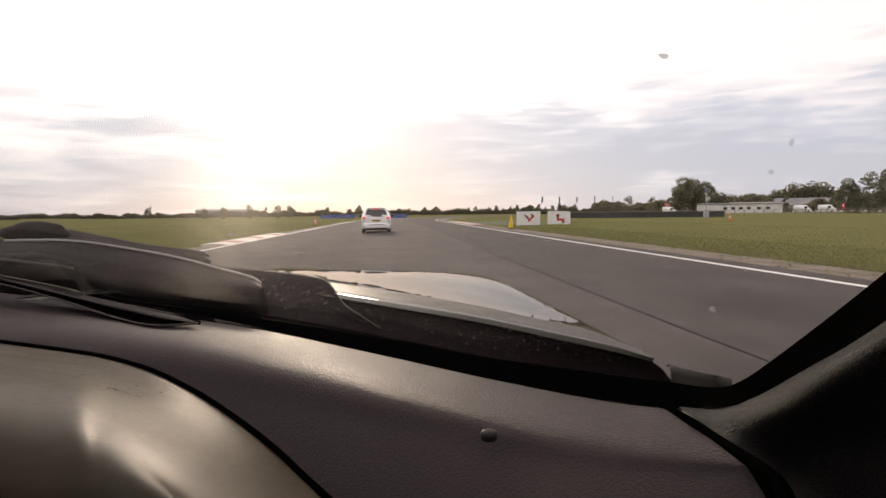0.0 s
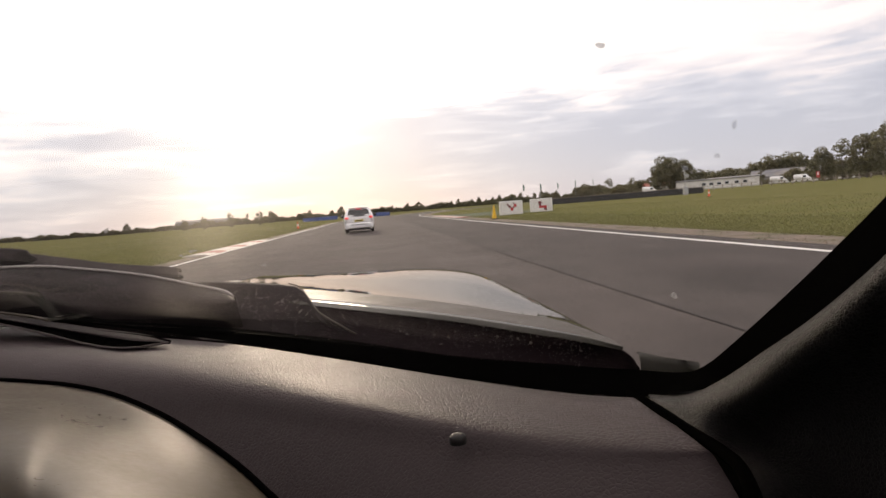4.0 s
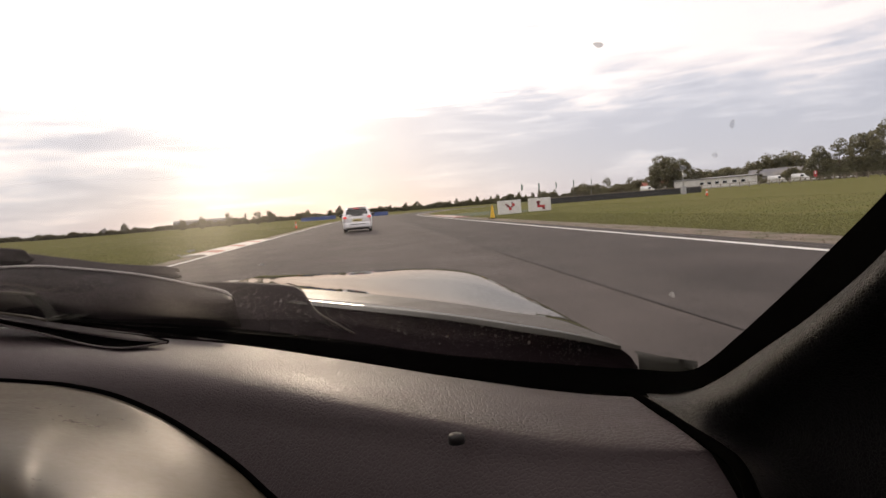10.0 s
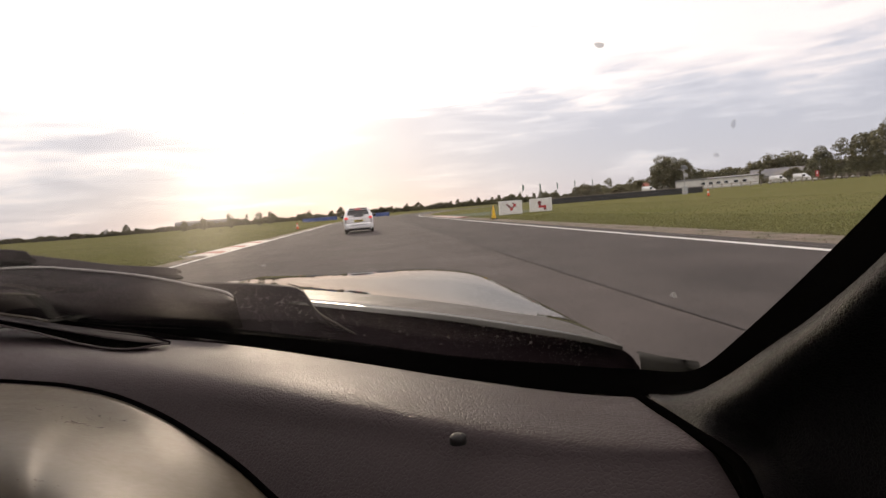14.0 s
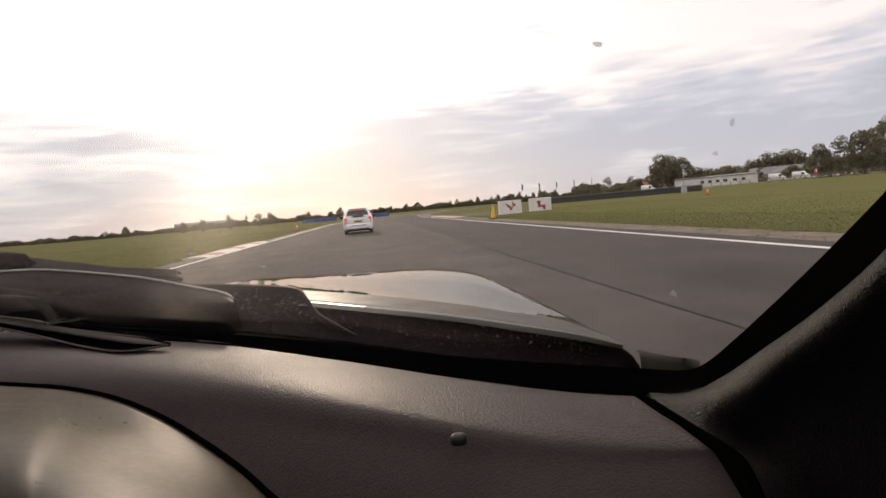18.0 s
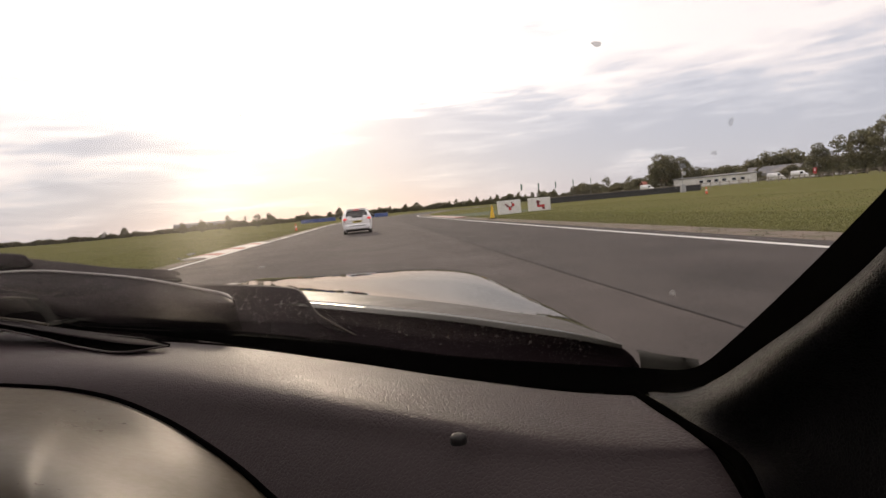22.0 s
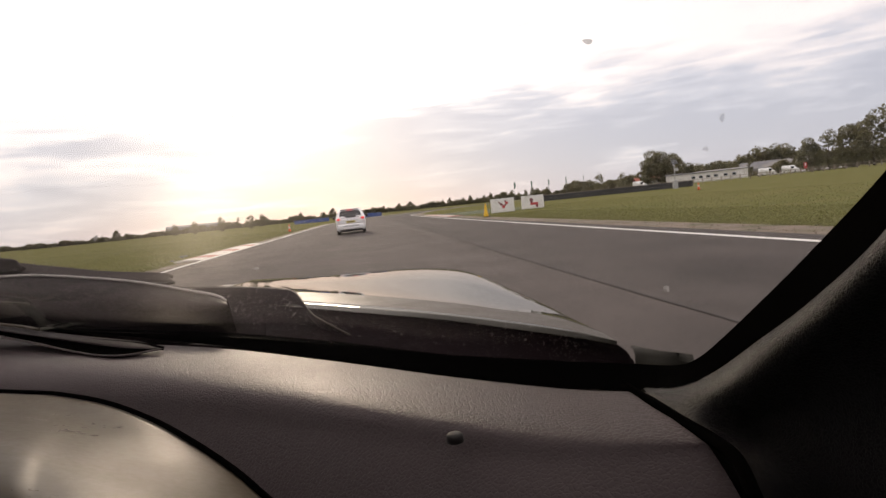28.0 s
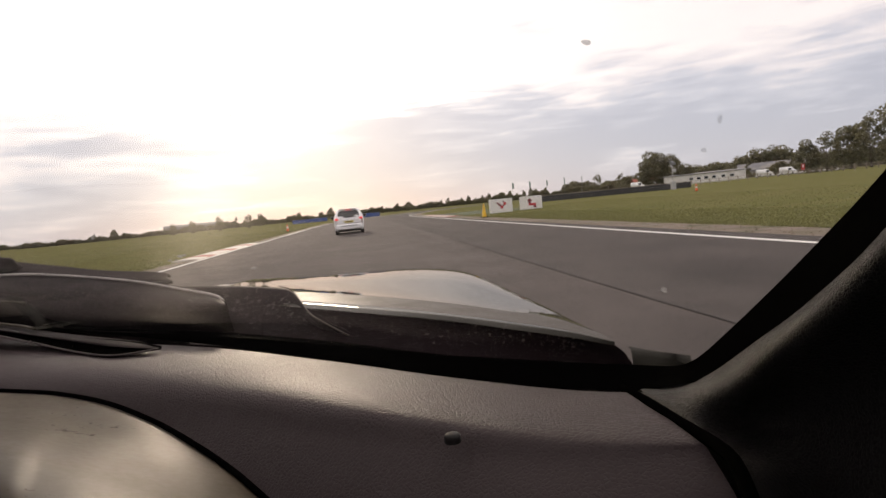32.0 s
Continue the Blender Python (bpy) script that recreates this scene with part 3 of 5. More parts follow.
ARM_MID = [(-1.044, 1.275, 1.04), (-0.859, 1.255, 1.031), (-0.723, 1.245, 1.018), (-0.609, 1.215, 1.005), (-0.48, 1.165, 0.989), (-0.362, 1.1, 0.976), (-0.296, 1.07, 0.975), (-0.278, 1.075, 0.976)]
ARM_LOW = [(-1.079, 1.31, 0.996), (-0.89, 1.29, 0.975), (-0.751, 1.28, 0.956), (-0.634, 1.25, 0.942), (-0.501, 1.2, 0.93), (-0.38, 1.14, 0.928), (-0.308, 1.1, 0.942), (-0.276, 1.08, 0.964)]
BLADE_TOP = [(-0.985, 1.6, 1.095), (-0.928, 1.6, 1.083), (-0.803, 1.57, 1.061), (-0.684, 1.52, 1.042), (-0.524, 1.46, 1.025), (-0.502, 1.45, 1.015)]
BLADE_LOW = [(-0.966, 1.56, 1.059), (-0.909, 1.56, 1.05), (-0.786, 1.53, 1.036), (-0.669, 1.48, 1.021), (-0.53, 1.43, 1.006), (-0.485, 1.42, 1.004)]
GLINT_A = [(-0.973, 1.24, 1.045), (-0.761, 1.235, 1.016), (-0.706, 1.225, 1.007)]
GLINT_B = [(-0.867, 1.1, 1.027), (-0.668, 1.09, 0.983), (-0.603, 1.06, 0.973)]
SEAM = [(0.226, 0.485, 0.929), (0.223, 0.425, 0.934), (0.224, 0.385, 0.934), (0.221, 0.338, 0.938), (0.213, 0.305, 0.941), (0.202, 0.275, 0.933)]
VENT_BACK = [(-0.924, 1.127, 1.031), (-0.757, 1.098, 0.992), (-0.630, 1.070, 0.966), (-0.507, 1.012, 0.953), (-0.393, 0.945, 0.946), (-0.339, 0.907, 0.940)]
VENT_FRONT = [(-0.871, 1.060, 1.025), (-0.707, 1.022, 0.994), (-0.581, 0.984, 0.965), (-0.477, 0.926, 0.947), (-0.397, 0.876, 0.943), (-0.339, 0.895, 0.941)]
SENSOR = (0.053, 0.448, 0.9235)
PIVOT = (-0.931, 1.550, 1.071)
SPECKS = [
    (24.00, 14.27, 0.0115, 0.0050, 10, DIRT, "dark dried insect mark"),
    (-11.80, 10.64, 0.0031, 0.0041, 0, DIRT, "small dark speck"),
    # a reflection drawn as a pale mark, then the wiper joint's pale spot
    (-29.75, -3.05, 0.0041, 0.0083, -38, FAINT, "pale dried drop and reflection spot"),
    (-30.46, -1.62, 0.0041, 0.0052, 10, FAINT, "pale dried drop and reflection spot"),
    (-17.57, -2.19, 0.0052, 0.0031, 0, CHALK, "pale dried drop and reflection spot"),
    (-18.26, -2.60, 0.0031, 0.0021, 0, CHALK, "pale dried drop and reflection spot"),
    (-15.02, -0.38, 0.0031, 0.0021, 0, FAINT, "faint dirt smear"),
    (-24.55, 0.37, 0.0031, 0.0072, 35, CHALK, "pale dried drop and reflection spot"),
    (-11.44, -4.22, 0.0052, 0.0031, 0, CHALK, "pale dried drop and reflection spot"),
    (29.57, -10.18, 0.0072, 0.0062, 0, CHALK, "pale dried drop and reflection spot"),
    (35.32, 5.41, 0.0041, 0.0093, 20, FAINT, "faint dirt smear"),
    (-17.93, -2.26, 0.0052, 0.0041, 0, CHALK, "pale dried drop and reflection spot"),
    (-18.79, -2.54, 0.0041, 0.0031, 0, CHALK, "pale dried drop and reflection spot"),
    (33.83, 2.79, 0.0052, 0.0052, 0, FAINT, "faint dirt smear"),
    (1.02, 16.41, 0.0021, 0.0021, 0, DIRT, "small dark speck"),
]
MIDDLE = -0.45


def whole(curve):
    """A curve over one half of the car, carried over its middle line to the other half."""
    half = [p for p in curve if p[0] > MIDDLE + 0.02]
    crest = (MIDDLE, half[0][1] + 0.12, half[0][2])
    return [(2 * MIDDLE - x, y, z) for x, y, z in half[::-1]] + [crest] + half


def moved(curve, dx, dy, dz):
    return [(x + dx, y + dy, z + dz) for x, y, z in curve]


car = thing("sports_car", "grey-green sports car with black grained dashboard, standing on the tarmac", "car")

# windscreen, its black edge and the dirt on it
top_edge = [(-1.21, 0.10, 1.38), (-1.0, 0.20, 1.42), (-0.75, 0.26, 1.45), (-0.45, 0.29, 1.46), (-0.2, 0.27, 1.45), (0.0, 0.23, 1.44), (0.15, 0.18, 1.42), (0.26, 0.14, 1.41), (0.355, 0.10, 1.40)]
low_edge = [(-1.24, 0.60, 0.95), (-1.08, 0.98, 0.96)] + SCREEN_BASE[1:3] + SCREEN_BASE[3:8:1]
low_edge = low_edge[:8] + [SCREEN_BASE[8]]
low_edge = [Vector((x, y + 0.02, z - 0.03)) for x, y, z in low_edge[:-1]] + [Vector(low_edge[-1]) + Vector((0.06, 0.0, -0.03))]
mid_edge = [Vector(a).lerp(Vector(b), 0.42) for a, b in zip(low_edge, top_edge)]
swing = Vector((0.365, 0.262, 1.137)) - mid_edge[-1]
for k, share in ((8, 1.0), (7, 0.45), (6, 0.2), (5, 0.08)):
    mid_edge[k] = mid_edge[k] + swing * share
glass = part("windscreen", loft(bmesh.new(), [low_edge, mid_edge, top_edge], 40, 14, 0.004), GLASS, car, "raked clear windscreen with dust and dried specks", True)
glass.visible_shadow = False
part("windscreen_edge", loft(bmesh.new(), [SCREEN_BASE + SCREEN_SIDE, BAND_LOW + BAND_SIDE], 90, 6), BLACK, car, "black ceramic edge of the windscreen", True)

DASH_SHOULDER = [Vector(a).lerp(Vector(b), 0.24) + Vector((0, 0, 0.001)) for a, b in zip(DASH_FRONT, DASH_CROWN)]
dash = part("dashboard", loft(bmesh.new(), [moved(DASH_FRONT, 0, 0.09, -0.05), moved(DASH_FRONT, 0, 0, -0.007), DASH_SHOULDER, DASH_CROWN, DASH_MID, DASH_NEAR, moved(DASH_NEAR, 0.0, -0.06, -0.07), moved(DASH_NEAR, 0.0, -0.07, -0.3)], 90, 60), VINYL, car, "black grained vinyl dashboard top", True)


def longer(curve):
    """The same curve, carried on in a straight line past both ends."""
    a, b, y, z = Vector(curve[0]), Vector(curve[1]), Vector(curve[-2]), Vector(curve[-1])
    return [tuple(a * 2 - b)] + list(curve) + [tuple(z + (z - y) * 1.5)]


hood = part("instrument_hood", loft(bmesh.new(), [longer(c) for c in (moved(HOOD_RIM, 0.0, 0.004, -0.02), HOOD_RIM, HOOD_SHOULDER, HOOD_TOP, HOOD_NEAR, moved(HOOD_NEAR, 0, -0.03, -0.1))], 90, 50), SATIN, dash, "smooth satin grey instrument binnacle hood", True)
gap = [Vector(p) + Vector((0.0, 0.002, 0.003)) for p in longer(HOOD_RIM)]
part("gap_seal", cord(gap, 50, 0.0028), BLACK, dash, "dark gap round the binnacle", True)

# sensor button on the dashboard
bm = bmesh.new()
lathe(bm, [(0.0074, -0.004), (0.0072, 0.0012), (0.0062, 0.0026), (0.0038, 0.0034), (0.0008, 0.0036)], 20, SENSOR)
part("sun_sensor", bm, RUBBER, dash, "small black domed sensor button", True)

# defroster slot with its fins
bed = [((a[0] + b[0]) / 2, (a[1] + b[1]) / 2, (a[2] + b[2]) / 2 - 0.002) for a, b in zip(VENT_BACK, VENT_FRONT)]
# a black sheet laid over the dashboard stands for the shade inside the slot
vent = part("defroster_vent", loft(bmesh.new(), [moved(VENT_BACK, 0, 0, 0.003), bed, moved(VENT_FRONT, 0, 0, 0.002)], 40, 8), BLACK, dash, "defroster slot along the windscreen, its shade drawn black", True)
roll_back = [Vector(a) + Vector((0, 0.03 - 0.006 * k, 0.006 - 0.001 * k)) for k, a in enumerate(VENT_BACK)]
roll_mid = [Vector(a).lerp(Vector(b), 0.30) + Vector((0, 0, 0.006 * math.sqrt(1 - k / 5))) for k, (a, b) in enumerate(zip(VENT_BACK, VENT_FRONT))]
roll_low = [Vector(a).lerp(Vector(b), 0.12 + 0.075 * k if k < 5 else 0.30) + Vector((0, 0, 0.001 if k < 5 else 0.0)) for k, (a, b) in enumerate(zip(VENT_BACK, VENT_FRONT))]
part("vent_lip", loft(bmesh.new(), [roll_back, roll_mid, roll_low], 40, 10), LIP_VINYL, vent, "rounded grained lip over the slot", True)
part("vent_edge", cord(moved(VENT_FRONT, 0, 0, 0.001), 40, 0.0016), VINYL, vent, "", True)
fin_back, fin_front = glide(VENT_BACK, 25), glide(VENT_FRONT, 25)
for a, b in list(zip(fin_back, fin_front))[8:18:2]:
    part("fin", tube(bmesh.new(), a.lerp(b, 0.5), b.lerp(a, 0.12) + Vector((0.004, 0, 0.0)), 0.0016, 0.0012, 6), BLACK, vent)

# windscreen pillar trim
part("pillar_trim", loft(bmesh.new(), [TRIM_EDGE, TRIM_MID, TRIM_BACK, TRIM_FAR], 60, 30), VINYL_FINE, car, "black grained trim of the windscreen pillar, darkened for shade", True)
part("trim_gap", cord(moved(SEAM, 0.0, 0.0, 0.0002), 40, 0.0046), BLACK, car, "dark gap between dashboard and pillar trim", True)
bm = bmesh.new()
loft(bm, [[(0.300, 0.435, 0.93), (0.312, 0.365, 1.045), (0.325, 0.275, 1.14), (0.33, 0.12, 1.40)], [(0.38, 0.36, 0.93), (0.38, 0.31, 1.045), (0.38, 0.21, 1.14), (0.37, 0.06, 1.40)]], 14, 4, 0.012)
part("windscreen_pillar", bm, RUBBER, car, "", True)
bm = bmesh.new()
loft(bm, [[(-1.20, 0.5, 0.93), (-1.20, 0.31, 1.12), (-1.2, 0.10, 1.40)], [(-1.28, 0.46, 0.93), (-1.28, 0.28, 1.12), (-1.26, 0.06, 1.40)]], 14, 4, 0.02)
part("windscreen_pillar", bm, PAINT, car, "", True)

# cabin round and behind the camera
roof_back = [(-1.2, -1.1, 1.38), (-0.9, -1.15, 1.43), (-0.45, -1.2, 1.45), (0.0, -1.15, 1.43), (0.33, -1.1, 1.38)]
roof_front = [(-1.24, 0.10, 1.385), (-0.9, 0.23, 1.44), (-0.45, 0.28, 1.465), (0.0, 0.22, 1.445), (0.34, 0.11, 1.40)]
part("roof", loft(bmesh.new(), [roof_front, moved(roof_back, 0, 0.6, 0.04), roof_back], 20, 12), LINING, car, "dark lined roof", True)
part("roof_panel", loft(bmesh.new(), [moved(roof_front, 0, -0.01, 0.016), moved(roof_back, 0, 0.6, 0.056), moved(roof_back, 0, 0, 0.016)], 20, 12, 0.004), PAINT, car, "grey-green roof skin", True)
rear_glass = part("rear_window", loft(bmesh.new(), [moved(roof_back, 0, -0.01, 0.015), [(x * 0.97 - 0.012, -1.72, 0.956) for x, y, z in roof_back]], 16, 6, 0.006), CLEAR, car, "clear sloped rear window", True)
rear_glass.visible_shadow = False
part("rear_bulkhead", boxed(-1.22, 0.34, -1.22, -1.16, 0.25, 0.93, 0.01), LINING, car)
part("floor_pan", boxed(-1.25, 0.36, -1.2, 1.0, 0.18, 0.24, 0.01), LINING, car)
part("fire_wall", boxed(-1.22, 0.34, 0.66, 0.7, 0.2, 0.8, 0.01), LINING, car)
for x0, x1 in ((0.345, 0.385), (-1.285, -1.245)):
    door = part("door", boxed(x0, x1, -1.16, 0.22, 0.2, 0.945, 0.012), PAINT, car)
    part("window_frame", boxed(x0, x1, -1.16, -1.0, 0.946, 1.39, 0.01), PAINT, door)
    pane = part("pane", boxed(x0 + 0.015, x1 - 0.015, -0.998, 0.20, 0.946, 1.37), CLEAR, door, "clear side glass")
    pane.visible_shadow = False

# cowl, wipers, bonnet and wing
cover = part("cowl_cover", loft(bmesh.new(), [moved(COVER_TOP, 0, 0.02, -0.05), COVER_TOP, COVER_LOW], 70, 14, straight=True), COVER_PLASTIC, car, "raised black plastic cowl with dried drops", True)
# highlight on the cover's bevel, drawn as a thin paler cord
part("cover_edge", cord(moved(COVER_TOP[5:], 0, -0.003, 0.0), 40, 0.0012), PAINTED_REFLECTION, cover, "rounded edge of the cowl cover, its highlight painted paler", True)
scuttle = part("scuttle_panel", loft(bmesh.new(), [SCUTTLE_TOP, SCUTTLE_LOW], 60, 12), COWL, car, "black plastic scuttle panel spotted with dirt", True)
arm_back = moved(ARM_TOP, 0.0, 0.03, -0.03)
part("wiper_arm", loft(bmesh.new(), [arm_back, moved(ARM_TOP, 0, 0.012, 0.0), ARM_TOP, ARM_MID, ARM_LOW, moved(ARM_LOW, 0.0, 0.03, -0.05)], 40, 26), COVER_PLASTIC, car, "broad black wiper arm cover with a glinting edge", True)
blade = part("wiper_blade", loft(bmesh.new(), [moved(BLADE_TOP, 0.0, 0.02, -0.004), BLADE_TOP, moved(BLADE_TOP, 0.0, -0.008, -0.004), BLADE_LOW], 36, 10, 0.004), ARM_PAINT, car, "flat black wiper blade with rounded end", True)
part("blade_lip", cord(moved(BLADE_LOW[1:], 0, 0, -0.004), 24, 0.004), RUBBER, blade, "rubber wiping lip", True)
# two glints low on the left, drawn as pale cords
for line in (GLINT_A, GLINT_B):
    part("edge_strip", cord(line, 14, 0.0028), PAINTED_REFLECTION, car, "pale strip that stands for a glint", True)
# the highlight along the arm's top edge, drawn as a pale cord
part("arm_edge", cord(moved(ARM_TOP[1:], 0, -0.004, 0.001), 36, 0.0028), EDGE_GLINT, car, "pale cord for the glint on the wiper arm's edge", True)
bm = bmesh.new()
bmesh.ops.create_uvsphere(bm, u_segments=28, v_segments=16, radius=1.0)
for v in bm.verts:
    v.co *= 1 + 0.10 * math.sin(v.co.x * 7.0 + 1.0) * math.cos(v.co.z * 5.0)
bmesh.ops.transform(bm, matrix=Matrix.Translation(Vector(PIVOT) + Vector((-0.05, 0, 0.004))) @ Matrix.Diagonal((0.085, 0.03, 0.030, 1)) @ pose(0, 0, 0, 0, 12, 20), verts=bm.verts)
part("wiper_pivot", bm, COVER_PLASTIC, car, "black rounded wiper pivot cap", True)
rnd = random.Random(17)
top_line, low_line = glide(COVER_TOP, 80), glide(COVER_LOW, 80)
fleck_bm = bmesh.new()
bmesh.ops.create_icosphere(fleck_bm, subdivisions=1, radius=1.0)
fleck_me = bpy.data.meshes.new("fleck")
fleck_bm.to_mesh(fleck_me)
fleck_bm.free()
fleck_me.materials.append(FLECK)
for i in range(64):
    k, v = int(79 * rnd.triangular(0.2, 0.62, 0.32)), rnd.uniform(0.25, 0.92)
    p = top_line[k].lerp(low_line[k], v) + Vector((0, -0.004, 0.002))
    size = rnd.uniform(0.0007, 0.0022)
    piece("fleck", fleck_me, cover, Matrix.Translation(p) @ pose(0, 0, 0, 0, rnd.uniform(-40, 25), 0) @ Matrix.Diagonal((size * rnd.uniform(1, 3.0), 0.0008, size * 0.7, 1)))
top_line, low_line = glide(SCUTTLE_TOP, 80), glide(SCUTTLE_LOW, 80)
for i in range(80):
    k, v = int(79 * rnd.uniform(0.10, 0.66)), rnd.triangular(0.05, 0.85, 0.3)
    p = top_line[k].lerp(low_line[k], v) + Vector((0, -0.003, 0.003))
    size = rnd.uniform(0.0004, 0.0011)
    piece("fleck", fleck_me, scuttle, Matrix.Translation(p) @ pose(0, 0, 0, 0, rnd.uniform(-10, 45), 0) @ Matrix.Diagonal((size * rnd.uniform(0.8, 2.6), 0.0007, size * 0.8, 1)))
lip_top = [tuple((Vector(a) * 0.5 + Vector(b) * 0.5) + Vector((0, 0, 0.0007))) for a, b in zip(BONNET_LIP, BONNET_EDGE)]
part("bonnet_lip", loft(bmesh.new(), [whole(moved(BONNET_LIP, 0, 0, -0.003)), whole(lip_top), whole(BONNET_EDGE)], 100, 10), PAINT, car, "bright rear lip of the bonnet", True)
# the ground mirrored in this strip is put into its dull colour
part("bonnet_rear_strip", loft(bmesh.new(), [whole(BONNET_EDGE), whole(BONNET_DIP)], 100, 4), PAINTED_REFLECTION, car, "rear strip of the bonnet, ground reflection painted brown-grey", True)


def half_line(curve, y_mid):
    """One half of a line across the car, from its middle outwards."""
    pts = [p for p in curve if p[0] > MIDDLE + 0.03]
    return [(MIDDLE, y_mid, pts[0][2])] + pts


def step_up(v, a, b):
    t = min(1.0, max(0.0, (v - a) / (b - a)))
    return t * t * (3 - 2 * t)


def fall(v, knots=((0.0, 4.3), (0.15, 2.9), (0.4, 2.0), (0.7, 2.6), (0.86, 3.6), (1.0, 6.6))):
    """How far a panel has dropped whose slope, in degrees, runs through the knots: hollow behind, rolling over in front."""
    deg = 0.0
    for (v0, s0), (v1, s1) in zip(knots, knots[1:]):
        if v <= v0:
            break
        u = min(v, v1)
        deg += (u - v0) * (s0 + s0 + (s1 - s0) * (u - v0) / (v1 - v0)) / 2
    return radians(deg)


def bonnet_sheet():
    """The bonnet: softly crowned towards the driver, rolling over at its front rim and sides."""
    bm = bmesh.new()
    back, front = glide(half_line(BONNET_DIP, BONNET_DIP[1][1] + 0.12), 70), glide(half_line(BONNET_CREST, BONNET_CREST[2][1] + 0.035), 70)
    rows, spread = 64, 1.35
    for side in (1, -1):
        grid = []
        for i, (a, b) in enumerate(zip(back, front)):
            flat = Vector((b.x - a.x, b.y - a.y, 0))
            length = flat.length
            out = flat.normalized()
            # the flank rolls outwards, the nose forwards
            out = out.lerp(Vector((1, 0.1, 0)), step_up(i / 69, 0.72, 1.0)).normalized()
            col = []
            for j in range(rows + 1):
                v = spread * j / rows
                p = a.lerp(b, min(v, 1.0))
                if v > 1.0:
                    far = (v - 1.0) / 0.35
                    p = p + out * 0.16 * (1 - 0.86 * step_up(i / 69, 0.55, 0.9)) * math.sin(far * 1.45)
                    p.z -= 0.30 * (1 - math.cos(far * 1.45))
                p.z -= length * (fall(min(v, 1.0)) - min(v, 1.0) * fall(1.0))
                col.append(bm.verts.new((MIDDLE + (p.x - MIDDLE) * side, p.y, p.z)))
            grid.append(col)
        for a, b in zip(grid, grid[1:]):
            for j in range(rows):
                bm.faces.new((a[j], b[j], b[j + 1], a[j + 1]) if side > 0 else (a[j], a[j + 1], b[j + 1], b[j]))
    bmesh.ops.remove_doubles(bm, verts=bm.verts, dist=1e-4)
    bmesh.ops.recalc_face_normals(bm, faces=bm.faces)
    return bm


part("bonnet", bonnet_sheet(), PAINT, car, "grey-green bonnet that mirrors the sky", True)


def skirt(plan, rows):
    """Panels wrapped round the car's plan on one half, mirrored: each row is (scale, height)."""
    out = []
    for scale, z in rows:
        half = [(MIDDLE + (x - MIDDLE) * scale, y * scale, z) for x, y in plan]
        out.append([(2 * MIDDLE - x, y, z) for x, y, z in half[:0:-1]] + half[:1] + half[1:])
    return out


FRONT_PLAN = [(MIDDLE, 2.66), (-0.18, 2.63), (0.08, 2.52), (0.28, 2.25), (0.36, 1.80), (0.375, 1.20), (0.372, 0.70), (0.37, 0.24)]
TAIL_PLAN = [(MIDDLE, -2.16), (-0.18, -2.14), (0.12, -2.06), (0.31, -1.86), (0.37, -1.55), (0.375, -1.18)]
rim = [(x, y, z - 0.06) for x, y, z in BONNET_CREST if x > MIDDLE + 0.05]
rim = [(MIDDLE, 2.30, 0.835)] + rim[1:] + [(0.30, 0.24, 0.90)]
rim = [(2 * MIDDLE - x, y, z) for x, y, z in rim[:0:-1]] + rim
wings = skirt(FRONT_PLAN, [(0.965, 0.77), (1.0, 0.64), (1.0, 0.44), (0.97, 0.20)])
part("front_body", loft(bmesh.new(), [rim] + wings, 90, 22), PAINT, car, "grey-green front wings and bumper", True)
tail = skirt(TAIL_PLAN, [(0.90, 0.95), (0.975, 0.90), (1.0, 0.66), (0.985, 0.40), (0.95, 0.20)])
bm = loft(bmesh.new(), tail, 60, 20)
bm.faces.new([bm.verts.new(p) for p in glide(tail[0], 40)])
part("rear_body", bm, PAINT, car, "grey-green rounded tail", True)
for x in (0.22, -1.12):
    part("headlamp", lathe(bmesh.new(), [(0.085, 0.0), (0.08, 0.03), (0.05, 0.05), (0.01, 0.055)], 20, (0, 0, 0)), TINT, car, "round headlamp glass", True).matrix_basis = pose(x - 0.03 if x > MIDDLE else x + 0.03, 2.36, 0.66, -75, 0, 0)
# pale cord painting in the glint on the bonnet's side edge
part("shut_line", cord(SHUT_LINE, 24, 0.0012), EDGE_GLINT, car, "thin edge of the bonnet, its glint painted pale", True)
part("wing", loft(bmesh.new(), [WING_TOP, WING_LOW, moved(WING_LOW, 0.0, -0.005, -0.2)], 16, 8), PAINT, car, "", True)
for wx, wy in ((0.295, 1.45), (-1.195, 1.45), (0.295, -1.45), (-1.195, -1.45)):
    bm = bmesh.new()
    lathe(bm, [(0.2, -0.1), (0.29, -0.1), (0.31, -0.06), (0.31, 0.06), (0.29, 0.1), (0.2, 0.1)], 28)
    bmesh.ops.transform(bm, matrix=pose(wx, wy, 0.32, 0, 90, 0), verts=bm.verts)
    tyre = part("tyre", bm, RUBBER, car, "black rubber tyre", True)
    bm = bmesh.new()
    lathe(bm, [(0.19, -0.085), (0.198, -0.06), (0.198, 0.06), (0.19, 0.085), (0.05, 0.07)], 20)
    bmesh.ops.transform(bm, matrix=pose(wx, wy, 0.32, 0, 90, 0), verts=bm.verts)
    part("rim", bm, STEEL, tyre, "", True)


